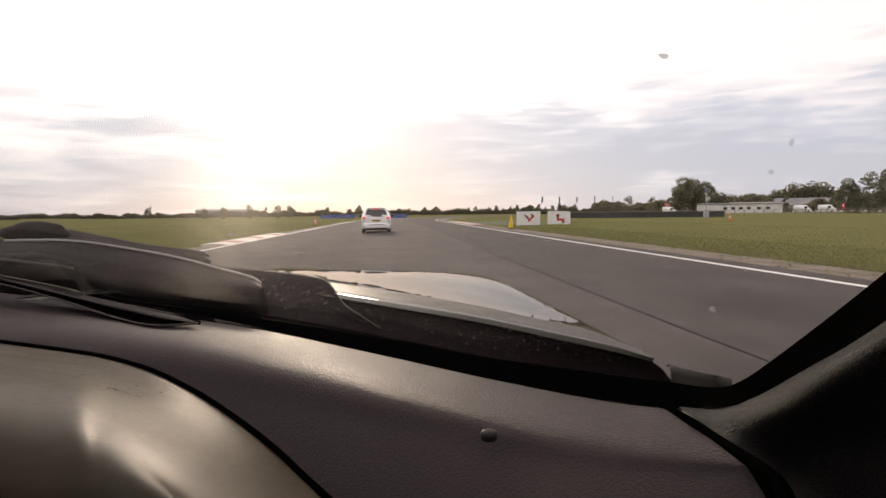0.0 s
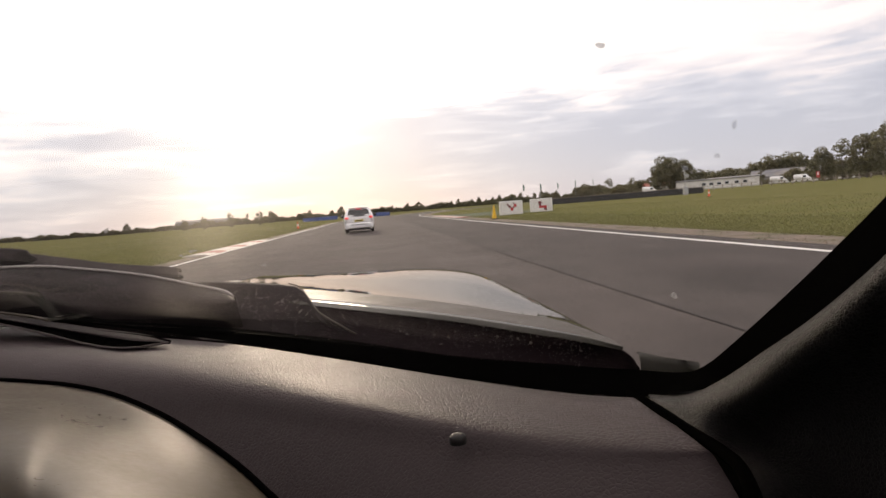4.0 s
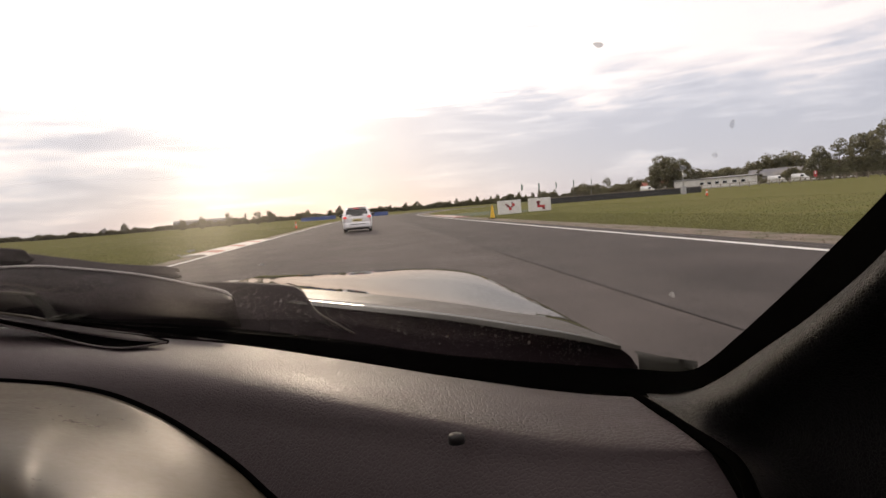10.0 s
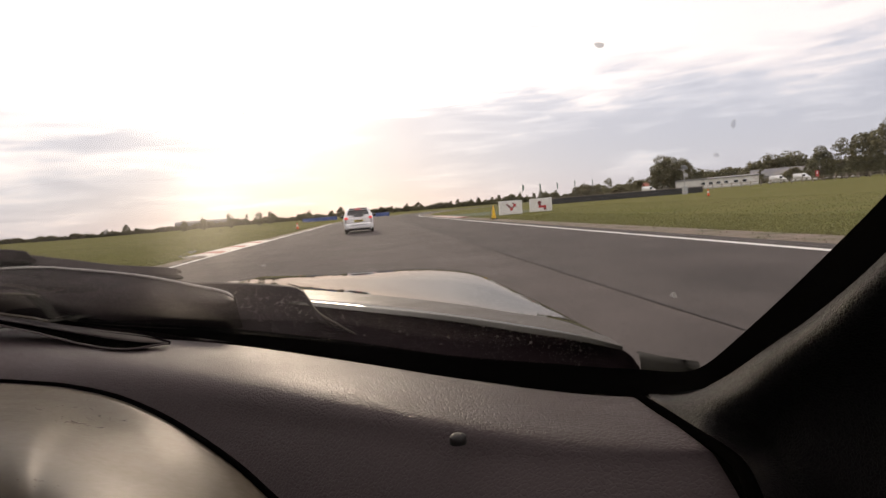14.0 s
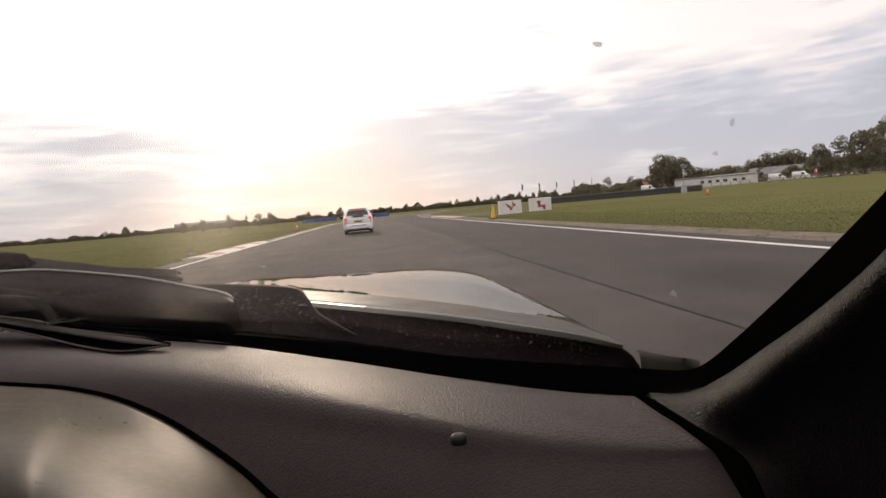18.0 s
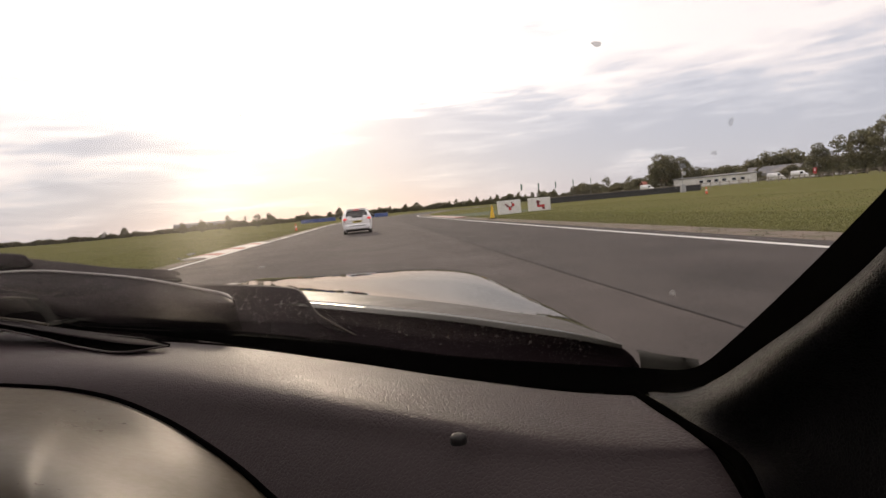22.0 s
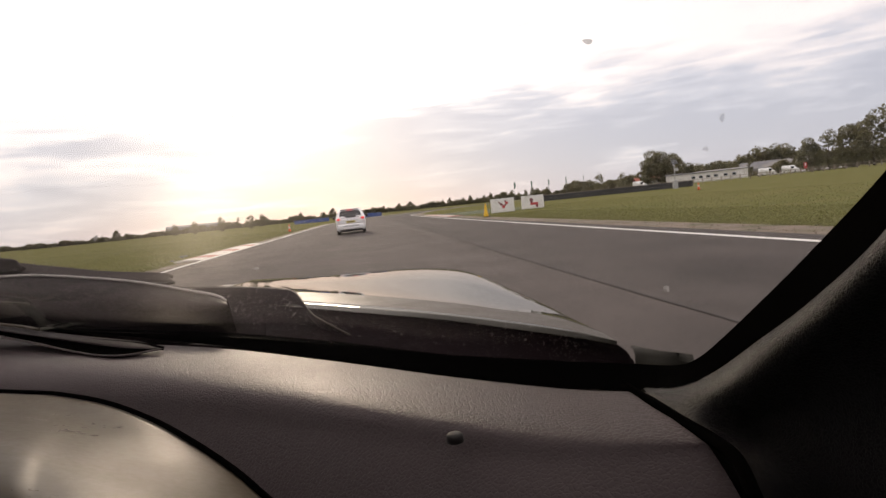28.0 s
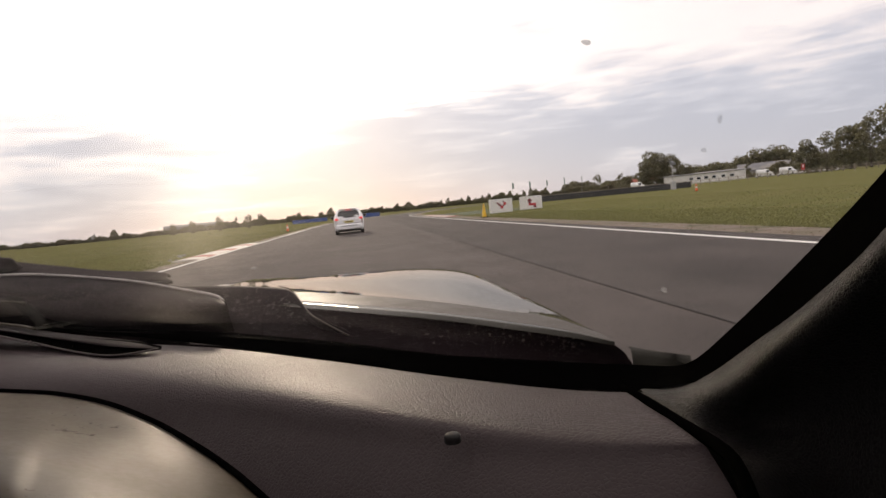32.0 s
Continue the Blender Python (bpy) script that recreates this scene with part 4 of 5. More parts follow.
def on_glass(az, el):
    """Where a line of sight from the camera's mount meets the inside of the windscreen."""
    way = Vector((math.sin(radians(az)) * math.cos(radians(el)), math.cos(radians(az)) * math.cos(radians(el)), math.sin(radians(el))))
    n = len(low_edge)
    best = None
    for i in range(n - 1):
        for tri in ((low_edge[i], low_edge[i + 1], top_edge[i + 1]), (low_edge[i], top_edge[i + 1], top_edge[i])):
            a, b, c = (Vector(p) for p in tri)
            nrm = (b - a).cross(c - a)
            d = nrm.dot(way)
            if abs(d) < 1e-9:
                continue
            k = nrm.dot(a - EYE) / d
            p = EYE + way * k
            ins = all((q - o).cross(p - o).dot(nrm) >= -1e-6 for o, q in ((a, b), (b, c), (c, a)))
            if k > 0.05 and ins and (best is None or k < best[1]):
                best = (p, k, way)
    return best


for az, el, wide, tall, tilt, mat, what in SPECKS:
    hit = on_glass(az, el)
    if hit is None:
        continue
    p, k, way_out = hit
    rnd = random.Random(int(az * 10))
    bm = bmesh.new()
    bmesh.ops.create_uvsphere(bm, u_segments=22, v_segments=8, radius=1.0)
    lobes = [rnd.uniform(0, 6.28) for _ in range(3)]
    for v in bm.verts:
        ang = math.atan2(v.co.y, v.co.x)
        v.co *= 1 + 0.14 * math.sin(2 * ang + lobes[0]) + 0.12 * math.sin(3 * ang + lobes[1]) + 0.06 * math.sin(7 * ang + lobes[2])
    turn = way_out.to_track_quat("Z", "Y").to_matrix().to_4x4()
    bmesh.ops.transform(bm, matrix=Matrix.Translation(p - way_out * 0.004) @ turn @ pose(0, 0, 0, 0, 0, tilt) @ Matrix.Diagonal((wide * k * 0.75, tall * k * 0.75, 0.0006, 1)), verts=bm.verts)
    part("speck", bm, mat, glass, what, True)

# ---------------------------------------------------------------- things beside the track
def bearing(az, dist, z=0.0):
    return Vector((dist * math.sin(radians(az)), dist * math.cos(radians(az)), z))


# kerb of painted blocks on the inside of the track
kerb = thing("kerb", "low ridged kerb of chipped red and white blocks", "kerb", kind="structure")
for i in range(9):
    s = 21.0 + i * 1.25
    bm = bmesh.new()
    cross = [(-7.15, 0.006), (-7.1, 0.05), (-6.7, 0.075), (-6.32, 0.05), (-6.16, 0.012)]
    a = [bm.verts.new((*along(s + 0.012, x), z)) for x, z in cross]
    b = [bm.verts.new((*along(s + 1.238, x), z)) for x, z in cross]
    for j in range(4):
        bm.faces.new((a[j], a[j + 1], b[j + 1], b[j]))
    bm.faces.new(a)
    bm.faces.new(b[::-1])
    bmesh.ops.recalc_face_normals(bm, faces=bm.faces)
    part("kerb_block", bm, KERB_RED if i % 3 == 1 else KERB_WHITE, kerb)


outer_kerb = thing("kerb", "wide flat kerb of worn red and white blocks before green run-off", "kerb", kind="structure")
for i in range(12):
    s = 49.0 + i * 1.8
    bm = bmesh.new()
    cross = [(7.31, 0.012), (7.4, 0.04), (8.3, 0.055), (8.74, 0.013)]
    a = [bm.verts.new((*along(s + 0.015, x), z)) for x, z in cross]
    b = [bm.verts.new((*along(s + 1.785, x), z)) for x, z in cross]
    for j in range(3):
        bm.faces.new((a[j], a[j + 1], b[j + 1], b[j]))
    bm.faces.new(a)
    bm.faces.new(b[::-1])
    bmesh.ops.recalc_face_normals(bm, faces=bm.faces)
    part("kerb_block", bm, KERB_WHITE if i % 2 else KERB_RED, outer_kerb)


def cone(name, label, m, high, mat, bands=()):
    c = thing(name, label, "traffic cone", m)
    part("base", boxed(-high * 0.24, high * 0.24, -high * 0.24, high * 0.24, 0.012, high * 0.06, 0.012), RUBBER, c, "black rubber base")
    bm = bmesh.new()
    lathe(bm, [(high * 0.18, high * 0.061), (high * 0.17, high * 0.12), (high * 0.05, high * 0.93), (high * 0.045, high * 0.99), (high * 0.02, high)], 20)
    part("body", bm, mat, c, "", True)
    for lo, hi in bands:
        bm = bmesh.new()
        r = lambda u: high * (0.174 - 0.124 * (u - 0.10) / 0.83) + 0.005
        lathe(bm, [(r(lo), high * lo), (r(hi), high * hi)], 20)
        part("band", bm, BOARD, c, "white reflective band", True)
    return c


cone("traffic_cone", "tall yellow plastic cone on a black base at the track edge", pose(*along(37.0, 8.1), 0.0, 2, 0, 20), 0.95, YELLOW)
cone("traffic_cone", "orange traffic cone with a white band on the grass", pose(*bearing(33.0, 62), 0, 0, 10), 0.75, ORANGE, [(0.45, 0.68)])
cone("traffic_cone", "orange traffic cone with a white band beside the track", pose(*along(58.0, -8.0), 0.0, 0, 0, 40), 0.75, ORANGE, [(0.45, 0.68)])


def sign_board(label, m, marks):
    s = thing("sign_board", label, "sign board", m, "direction boards")
    part("block", boxed(-1.0, 1.0, -0.22, 0.22, 0.02, 1.15, 0.03), BOARD, s, "white painted block")
    # brighter white cap paints in the light on the block's top
    part("cap", boxed(-1.0, 1.0, -0.22, 0.22, 1.152, 1.19, 0.012), WHITE, s, "white top, painted brighter as its lit edge")
    for shape, mat in marks:
        bm = bmesh.new()
        vs = [bm.verts.new((x, -0.224, z)) for x, z in shape]
        f = bm.faces.new(vs)
        ext = bmesh.ops.extrude_face_region(bm, geom=[f])
        bmesh.ops.translate(bm, vec=(0, -0.006, 0), verts=[v for v in ext["geom"] if isinstance(v, bmesh.types.BMVert)])
        bmesh.ops.recalc_face_normals(bm, faces=bm.faces)
        part("mark", bm, mat, s)
    return s


def square(cx, cz, r):
    return [(cx - r, cz - r), (cx + r, cz - r), (cx + r, cz + r), (cx - r, cz + r)]


chevron = [(square(-0.36, 0.84, 0.075), MAROON), (square(-0.20, 0.70, 0.105), MAROON), (square(0.00, 0.47, 0.125), RED), (square(0.15, 0.62, 0.075), MAROON), (square(0.30, 0.77, 0.125), RED), (square(0.18, 0.95, 0.06), MAROON), (square(-0.06, 0.62, 0.05), MAROON)]
arrow = [([(0.24, 0.14), (0.47, 0.14), (0.47, 0.34), (0.24, 0.34)], MAROON), ([(-0.20, 0.345), (0.47, 0.345), (0.47, 0.55), (-0.20, 0.55)], RED), ([(-0.20, 0.555), (0.0, 0.555), (0.0, 0.74), (-0.20, 0.74)], MAROON), ([(-0.31, 0.745), (0.11, 0.745), (0.06, 0.86), (-0.04, 0.96), (-0.16, 0.96), (-0.26, 0.86)], MAROON)]
sign_board("white block sign with red checked chevron on the grass", pose(11.6, 46.0, 0, 0, 0, 6), chevron)
sign_board("white block sign with red bent arrow on the grass", pose(14.9, 48.0, 0, 0, 0, -14), arrow)

# tyre wall behind a black belt
wall = thing("tyre_wall", "long black belt-faced tyre wall standing on grass", "tyre wall", pose(*bearing(17.5, 100), 0, 0, -20))
tyre_bm = bmesh.new()
lathe(tyre_bm, [(0.16, 0.0), (0.29, 0.0), (0.32, 0.04), (0.32, 0.16), (0.29, 0.2), (0.16, 0.2)], 14)
tyre_me = bpy.data.meshes.new("tyre")
tyre_bm.to_mesh(tyre_me)
tyre_bm.free()
tyre_me.materials.append(RUBBER)
for i in range(14):
    part("belt_panel", boxed(i * 1.9, i * 1.9 + 1.88, -0.03, 0.03, 0.01, 1.0, 0.012), BELT, wall)
for i in range(38):
    for j in range(4):
        piece("tyre", tyre_me, wall, pose(0.35 + i * 0.69, 0.38, 0.01 + j * 0.205))


def blue_barrier(m, count):
    b = thing("crash_barrier", "row of faded blue plastic barrier blocks", "barrier", m, "blue barriers")
    for i in range(count):
        part("barrier_block", boxed(i * 1.52, i * 1.52 + 1.5, -0.3, 0.3, 0.005, 0.98, 0.05), BLUE, b)
    return b


blue_barrier(pose(*along(135, -17), 0, 0, 0, 8), 7)
blue_barrier(pose(*along(140, -32.0), 0, 0, 0, 2), 6)

# mast with a solar panel
mast = thing("camera_mast", "steel mast with solar panel and camera box", "mast", pose(*bearing(31.0, 95)))
part("pole", tube(bmesh.new(), (0, 0, 0), (0, 0, 4.6), 0.07, 0.06, 10), STEEL, mast, "", True)
bm = boxed(-0.55, 0.55, -0.03, 0.03, -0.4, 0.4, 0.01)
bmesh.ops.transform(bm, matrix=pose(0, -0.12, 4.2, -30, 0, 12), verts=bm.verts)
part("solar_panel", bm, TINT, mast, "dark solar panel")
part("camera_box", boxed(0.08, 0.55, -0.18, 0.18, 2.7, 3.2, 0.03), STEEL, mast)
part("cabinet", boxed(-0.35, 0.35, -0.25, 0.25, 0.0, 1.3, 0.03), STEEL, mast)

# feather flags
for i in range(7):
    flag = thing("feather_flag", "thin pole with a narrow green and white banner", "flag", pose(*bearing(15.5 + i * 1.75, 285 + (i % 3) * 8), 0, 0, 20 + i * 7), "row of flags")
    part("pole", tube(bmesh.new(), (0, 0, 0), (0, 0, 9.4), 0.08, 0.05, 8), STEEL, flag, "", True)
    bm = bmesh.new()
    loft(bm, [[(0.07, 0, 5.8), (0.07, 0.03, 7.6), (0.07, 0, 9.3)], [(0.55, 0.1, 5.9), (0.8, -0.06, 7.6), (0.7, 0.08, 9.1)], [(0.95, 0.0, 6.2), (1.2, 0.06, 7.6), (1.0, 0.02, 8.8)]], 10, 6, 0.01)
    part("banner", bm, BANNER, flag, "", True)

# post and rail fence
fence = thing("fence", "weathered wooden post and rail fence along the field", "fence")
for i in range(44):
    p = bearing(17.0 + i * 0.78, 128 + i * 0.25)
    q = bearing(17.0 + (i + 1) * 0.78, 128 + (i + 1) * 0.25)
    part("post", boxed(p.x - 0.07, p.x + 0.07, p.y - 0.07, p.y + 0.07, 0.0, 1.25, 0.015), WOOD, fence)
    for z in (0.55, 1.05):
        part("rail", tube(bmesh.new(), (p.x, p.y - 0.08, z), (q.x, q.y - 0.08, z), 0.05, 0.05, 6), WOOD, fence)


# ---------------------------------------------------------------- the white hatchback on the track
def hatchback(m):
    h = thing("hatchback", "white hatchback car with lit tail lamps on the tarmac", "car", m)
    # stations from tail to nose: along, half width low, half width waist, waist height, roof half width, roof height
    st = [(0.00, 0.70, 0.76, 0.80, 0.60, 0.98), (0.10, 0.78, 0.83, 0.86, 0.62, 1.20), (0.35, 0.81, 0.86, 0.90, 0.60, 1.42), (0.80, 0.82, 0.87, 0.92, 0.62, 1.48), (1.60, 0.82, 0.87, 0.92, 0.62, 1.49), (2.30, 0.82, 0.87, 0.91, 0.60, 1.40), (2.85, 0.82, 0.87, 0.90, 0.70, 0.98), (3.45, 0.81, 0.85, 0.80, 0.62, 0.86), (3.85, 0.70, 0.76, 0.62, 0.50, 0.70)]
    curves = []
    for y, wl, ww, hw, wr, hr in st:
        half = [(wl * 0.9, 0.20), (wl, 0.30), (ww, 0.55), (ww, hw), ((ww + wr) / 2 + 0.02, (hw + hr) / 2), (wr, hr - 0.05), (wr * 0.6, hr)]
        curves.append([(-x, y, z) for x, z in half] + [(0, y, half[-1][1] + 0.01)] + [(x, y, z) for x, z in half[::-1]])
    bm = loft(bmesh.new(), curves, 45, 40)
    bmesh.ops.holes_fill(bm, edges=[e for e in bm.edges if e.is_boundary], sides=120)
    body = part("body", bm, WHITE, h, "white painted body", True)
    bm = loft(bmesh.new(), [[(-0.60, 0.022, 0.95), (0.0, -0.02, 0.95), (0.60, 0.022, 0.95)], [(-0.61, 0.075, 1.16), (0.0, 0.055, 1.16), (0.61, 0.075, 1.16)], [(-0.52, 0.235, 1.345), (0.0, 0.215, 1.36), (0.52, 0.235, 1.345)]], 16, 8, 0.012)
    win = part("rear_window", bm, TINT, h, "dark rear window", True)
    part("rear_wiper", tube(bmesh.new(), (0, -0.035, 0.97), (0.34, 0.0, 1.0), 0.012, 0.008, 6), RUBBER, win)
    for sx in (-1, 1):
        bm = bmesh.new()
        bmesh.ops.create_uvsphere(bm, u_segments=14, v_segments=8, radius=1.0, matrix=Matrix.Translation((sx * 0.70, 0.03, 0.89)) @ Matrix.Diagonal((0.12, 0.09, 0.07, 1)))
        part("tail_lamp", bm, LAMP, h, "lit red tail lamp", True)
        bm = bmesh.new()
        bmesh.ops.create_uvsphere(bm, u_segments=14, v_segments=8, radius=1.0, matrix=Matrix.Translation((sx * 0.98, 2.25, 1.0)) @ Matrix.Diagonal((0.12, 0.08, 0.10, 1)))
        part("door_mirror", bm, TINT, h, "dark door mirror", True)
        part("side_window", loft(bmesh.new(), [[(sx * 0.875, 0.55, 0.94), (sx * 0.88, 1.5, 0.95), (sx * 0.875, 2.5, 0.94)], [(sx * 0.69, 0.75, 1.36), (sx * 0.70, 1.5, 1.38), (sx * 0.69, 2.1, 1.33)]], 12, 5, 0.01), TINT, h, "dark side glass", True)
        for wy in (0.62, 3.05):
            bm = bmesh.new()
            lathe(bm, [(0.2, -0.09), (0.29, -0.09), (0.31, -0.05), (0.31, 0.05), (0.29, 0.09), (0.2, 0.09)], 24)
            bmesh.ops.transform(bm, matrix=pose(sx * 0.74, wy, 0.32, 0, 90, 0), verts=bm.verts)
            wheel = part("wheel", bm, RUBBER, h, "black tyre", True)
            bm = bmesh.new()
            lathe(bm, [(0.19, -0.095), (0.2, 0.0), (0.19, 0.095), (0.05, 0.08)], 18)
            bmesh.ops.transform(bm, matrix=pose(sx * 0.74, wy, 0.32, 0, 90, 0), verts=bm.verts)
            part("rim", bm, STEEL, wheel, "", True)
    bm = loft(bmesh.new(), [[(-0.74, 0.05, 0.60), (-0.4, -0.03, 0.60), (0.0, -0.045, 0.60), (0.4, -0.03, 0.60), (0.74, 0.05, 0.60)], [(-0.72, 0.045, 0.80), (-0.4, -0.025, 0.80), (0.0, -0.04, 0.80), (0.4, -0.025, 0.80), (0.72, 0.045, 0.80)], [(-0.68, 0.06, 0.945), (-0.4, 0.0, 0.95), (0.0, -0.015, 0.95), (0.4, 0.0, 0.95), (0.68, 0.06, 0.945)]], 24, 8, 0.02)
    part("tailgate", bm, WHITE, h, "white tailgate", True)
    bm = loft(bmesh.new(), [[(-0.82, 0.16, z), (-0.70, -0.02 - d, z), (-0.35, -0.08 - d, z), (0.0, -0.09 - d, z), (0.35, -0.08 - d, z), (0.70, -0.02 - d, z), (0.82, 0.16, z)] for z, d in ((0.27, -0.04), (0.36, 0.02), (0.50, 0.03), (0.585, -0.01), (0.60, -0.06))], 30, 10, 0.02)
    bumper = part("rear_bumper", bm, WHITE, h, "white wrapped rear bumper", True)
    part("bumper_insert", boxed(-0.46, 0.46, -0.135, -0.10, 0.475, 0.505, 0.008), RUBBER, bumper, "thin dark insert")
    part("underbody", boxed(-0.70, 0.70, 0.12, 3.7, 0.16, 0.34, 0.03), RUBBER, h, "dark underbody")
    plate = part("number_plate", boxed(-0.26, 0.26, -0.066, -0.048, 0.66, 0.77, 0.004), PLATE, h, "yellow plate")
    part("bar", boxed(-0.2, 0.2, -0.070, -0.0665, 0.69, 0.74), RUBBER, plate, "dark bar")
    part("bumper_trim", boxed(-0.58, 0.58, -0.13, -0.07, 0.315, 0.355, 0.012), BOARD, h, "bright lower bumper bar")
    part("spoiler", boxed(-0.56, 0.56, 0.16, 0.42, 1.435, 1.475, 0.018), WHITE, h, "white roof spoiler")
    part("tail_fold", boxed(-0.42, 0.42, -0.07, -0.03, 0.80, 0.825, 0.01), BOARD, h, "bright fold over the plate")
    part("brake_lamp", boxed(-0.16, 0.16, 0.245, 0.29, 1.40, 1.425, 0.006), LAMP, h, "lit high brake lamp")
    part("badge", lathe(bmesh.new(), [(0.04, 0.0), (0.04, 0.012)], 8, (0, -0.03, 0.88)), STEEL, h)
    return h


hatchback(pose(-0.94, 32.0, 0.0, 0, 0, 1.5))


# ---------------------------------------------------------------- buildings in the distance
def long_house(label, m, length, high, deep, wall_mat, roof_mat, roof_rise, windows, win_at=1.2):
    b = thing("building", label, "building", m)
    shell = part("wall", boxed(0, length, 0, deep, 0, high), wall_mat, b)
    bm = bmesh.new()
    loft(bm, [[(-0.3, -0.35, high), (length / 2, -0.35, high), (length + 0.3, -0.35, high)], [(-0.3, deep / 2, high + roof_rise), (length / 2, deep / 2, high + roof_rise), (length + 0.3, deep / 2, high + roof_rise)], [(-0.3, deep + 0.35, high), (length / 2, deep + 0.35, high), (length + 0.3, deep + 0.35, high)]], 6, 9, 0.25, straight=True)
    part("roof", bm, roof_mat, b)
    for x in windows:
        w = part("window", boxed(x - 0.75, x + 0.75, -0.05, 0.04, win_at, win_at + 1.1, 0.02), BOARD, b, "white framed window")
        part("pane", boxed(x - 0.62, x + 0.62, -0.062, -0.052, win_at + 0.12, win_at + 0.98), TINT, w, "dark pane")
    return b


long_house("long low white building with a row of windows", pose(*bearing(30.2, 215), 0, 0, -34), 26, 3.4, 8, RENDERED, ROOFING, 0.4, [9, 11.4, 13.8, 16.2, 19.2, 21.8])
long_house("far low grey hangar on the horizon", pose(*bearing(-19, 520), 0, 0, 14), 46, 5.0, 14, ROOFING, ROOFING, 1.5, [])
long_house("small white house with red tiled roof by the wood", pose(*bearing(27.5, 270), 0, 0, -14), 13, 3.0, 6, RENDERED, TILES, 1.6, [2.5, 6.5, 10.5], 1.1)
long_house("long grey barn with weathered sheet roof", pose(*bearing(36.5, 330), 0, 0, -38), 30, 3.4, 12, ROOFING, ROOFING, 3.6, [])


# parked vans, white blocks and a marker post before the wood
def van(label, m):
    v = thing("van", label, "van", m, "vans by the wood")
    profile = [(-2.4, 0.45), (-2.4, 2.35), (-2.2, 2.5), (0.9, 2.5), (1.6, 1.55), (2.35, 1.25), (2.45, 0.45)]
    bm = bmesh.new()
    near = [bm.verts.new((x, -0.95, z)) for x, z in profile]
    far = [bm.verts.new((x, 0.95, z)) for x, z in profile]
    bm.faces.new(near)
    bm.faces.new(far[::-1])
    for k in range(len(profile)):
        n = (k + 1) % len(profile)
        bm.faces.new((near[n], near[k], far[k], far[n]))
    bmesh.ops.recalc_face_normals(bm, faces=bm.faces)
    bmesh.ops.bevel(bm, geom=list(bm.edges), offset=0.08, segments=2, affect="EDGES")
    part("body", bm, WHITE, v, "white painted body", True)
    part("cab_window", boxed(0.25, 1.15, -0.965, -0.952, 1.45, 2.1, 0.005), TINT, v, "dark side window")
    for x in (-1.5, 1.5):
        for y in (-0.88, 0.88):
            bm = lathe(bmesh.new(), [(0.2, -0.1), (0.34, -0.1), (0.36, 0.0), (0.34, 0.1), (0.2, 0.1)], 16)
            bmesh.ops.transform(bm, matrix=pose(x, y, 0.36, 90, 0, 0), verts=bm.verts)
            part("wheel", bm, RUBBER, v, "black tyre", True)
    return v


van("white panel van parked before the wood", pose(*bearing(27.8, 210), 0, 0, -30))
van("white panel van parked before the wood", pose(*bearing(38.6, 215), 0, 0, -20))
van("white panel van parked before the wood", pose(*bearing(40.4, 214), 0, 0, -52))
for i in range(16):
    block = thing("marker_block", "low white painted block in a row on the grass", "block", pose(*bearing(38.0 + i * 0.42, 205 - i * 0.8), 0, 0, -41 + i * 1.3), "row of white blocks")
    part("body", boxed(-0.5, 0.5, -0.25, 0.25, 0.0, 0.62, 0.05), BOARD, block)
    part("foot", boxed(-0.55, 0.55, -0.3, 0.3, 0.0, 0.12, 0.02), RUBBER, block, "dark foot")
post = thing("marker_post", "red and white marker board on a post by the fence", "marker post", pose(*bearing(41.5, 165), 0, 0, -40))
part("pole", tube(bmesh.new(), (0, 0, 0), (0, 0, 2.6), 0.05, 0.05, 8), STEEL, post, "", True)
part("board", boxed(-0.35, 0.35, -0.09, -0.055, 0.9, 2.5, 0.01), RED, post, "red painted board")
part("stripe", boxed(-0.12, 0.12, -0.1, -0.092, 1.6, 2.3), BOARD, post, "white upright stripe")


# ---------------------------------------------------------------- trees, hedges, woods
def leaf_sheets(rnd, centres, radii, count, size):
    """Many small tilted leaf clumps scattered through rounded masses."""
    centres, radii = np.array(centres), np.array(radii)
    pick = rnd.integers(0, len(centres), count)
    d = rnd.normal(size=(count, 3))
    d /= np.linalg.norm(d, axis=1)[:, None]
    r = rnd.uniform(0.35, 1.08, count) ** 0.6
    p = centres[pick] + d * (radii[pick] * r[:, None])
    a = rnd.normal(size=(count, 3))
    a /= np.linalg.norm(a, axis=1)[:, None]
    b = np.cross(a, rnd.normal(size=(count, 3)))
    b /= np.linalg.norm(b, axis=1)[:, None]
    s = size * rnd.uniform(0.5, 1.4, count)[:, None]
    quad = np.stack([p - a * s, p - b * s * 0.6, p + a * s, p + b * s * 0.6], axis=1)
    return quad.reshape(-1, 3)


def quads(name, verts, mat):
    n = len(verts) // 4
    me = bpy.data.meshes.new(name)
    me.vertices.add(n * 4)
    me.vertices.foreach_set("co", np.ascontiguousarray(verts, dtype=np.float32).ravel())
    me.loops.add(n * 4)
    me.loops.foreach_set("vertex_index", np.arange(n * 4, dtype=np.int32))
    me.polygons.add(n)
    me.polygons.foreach_set("loop_start", np.arange(0, n * 4, 4, dtype=np.int32))
    me.materials.append(mat)
    me.update()
    me.validate()
    return me


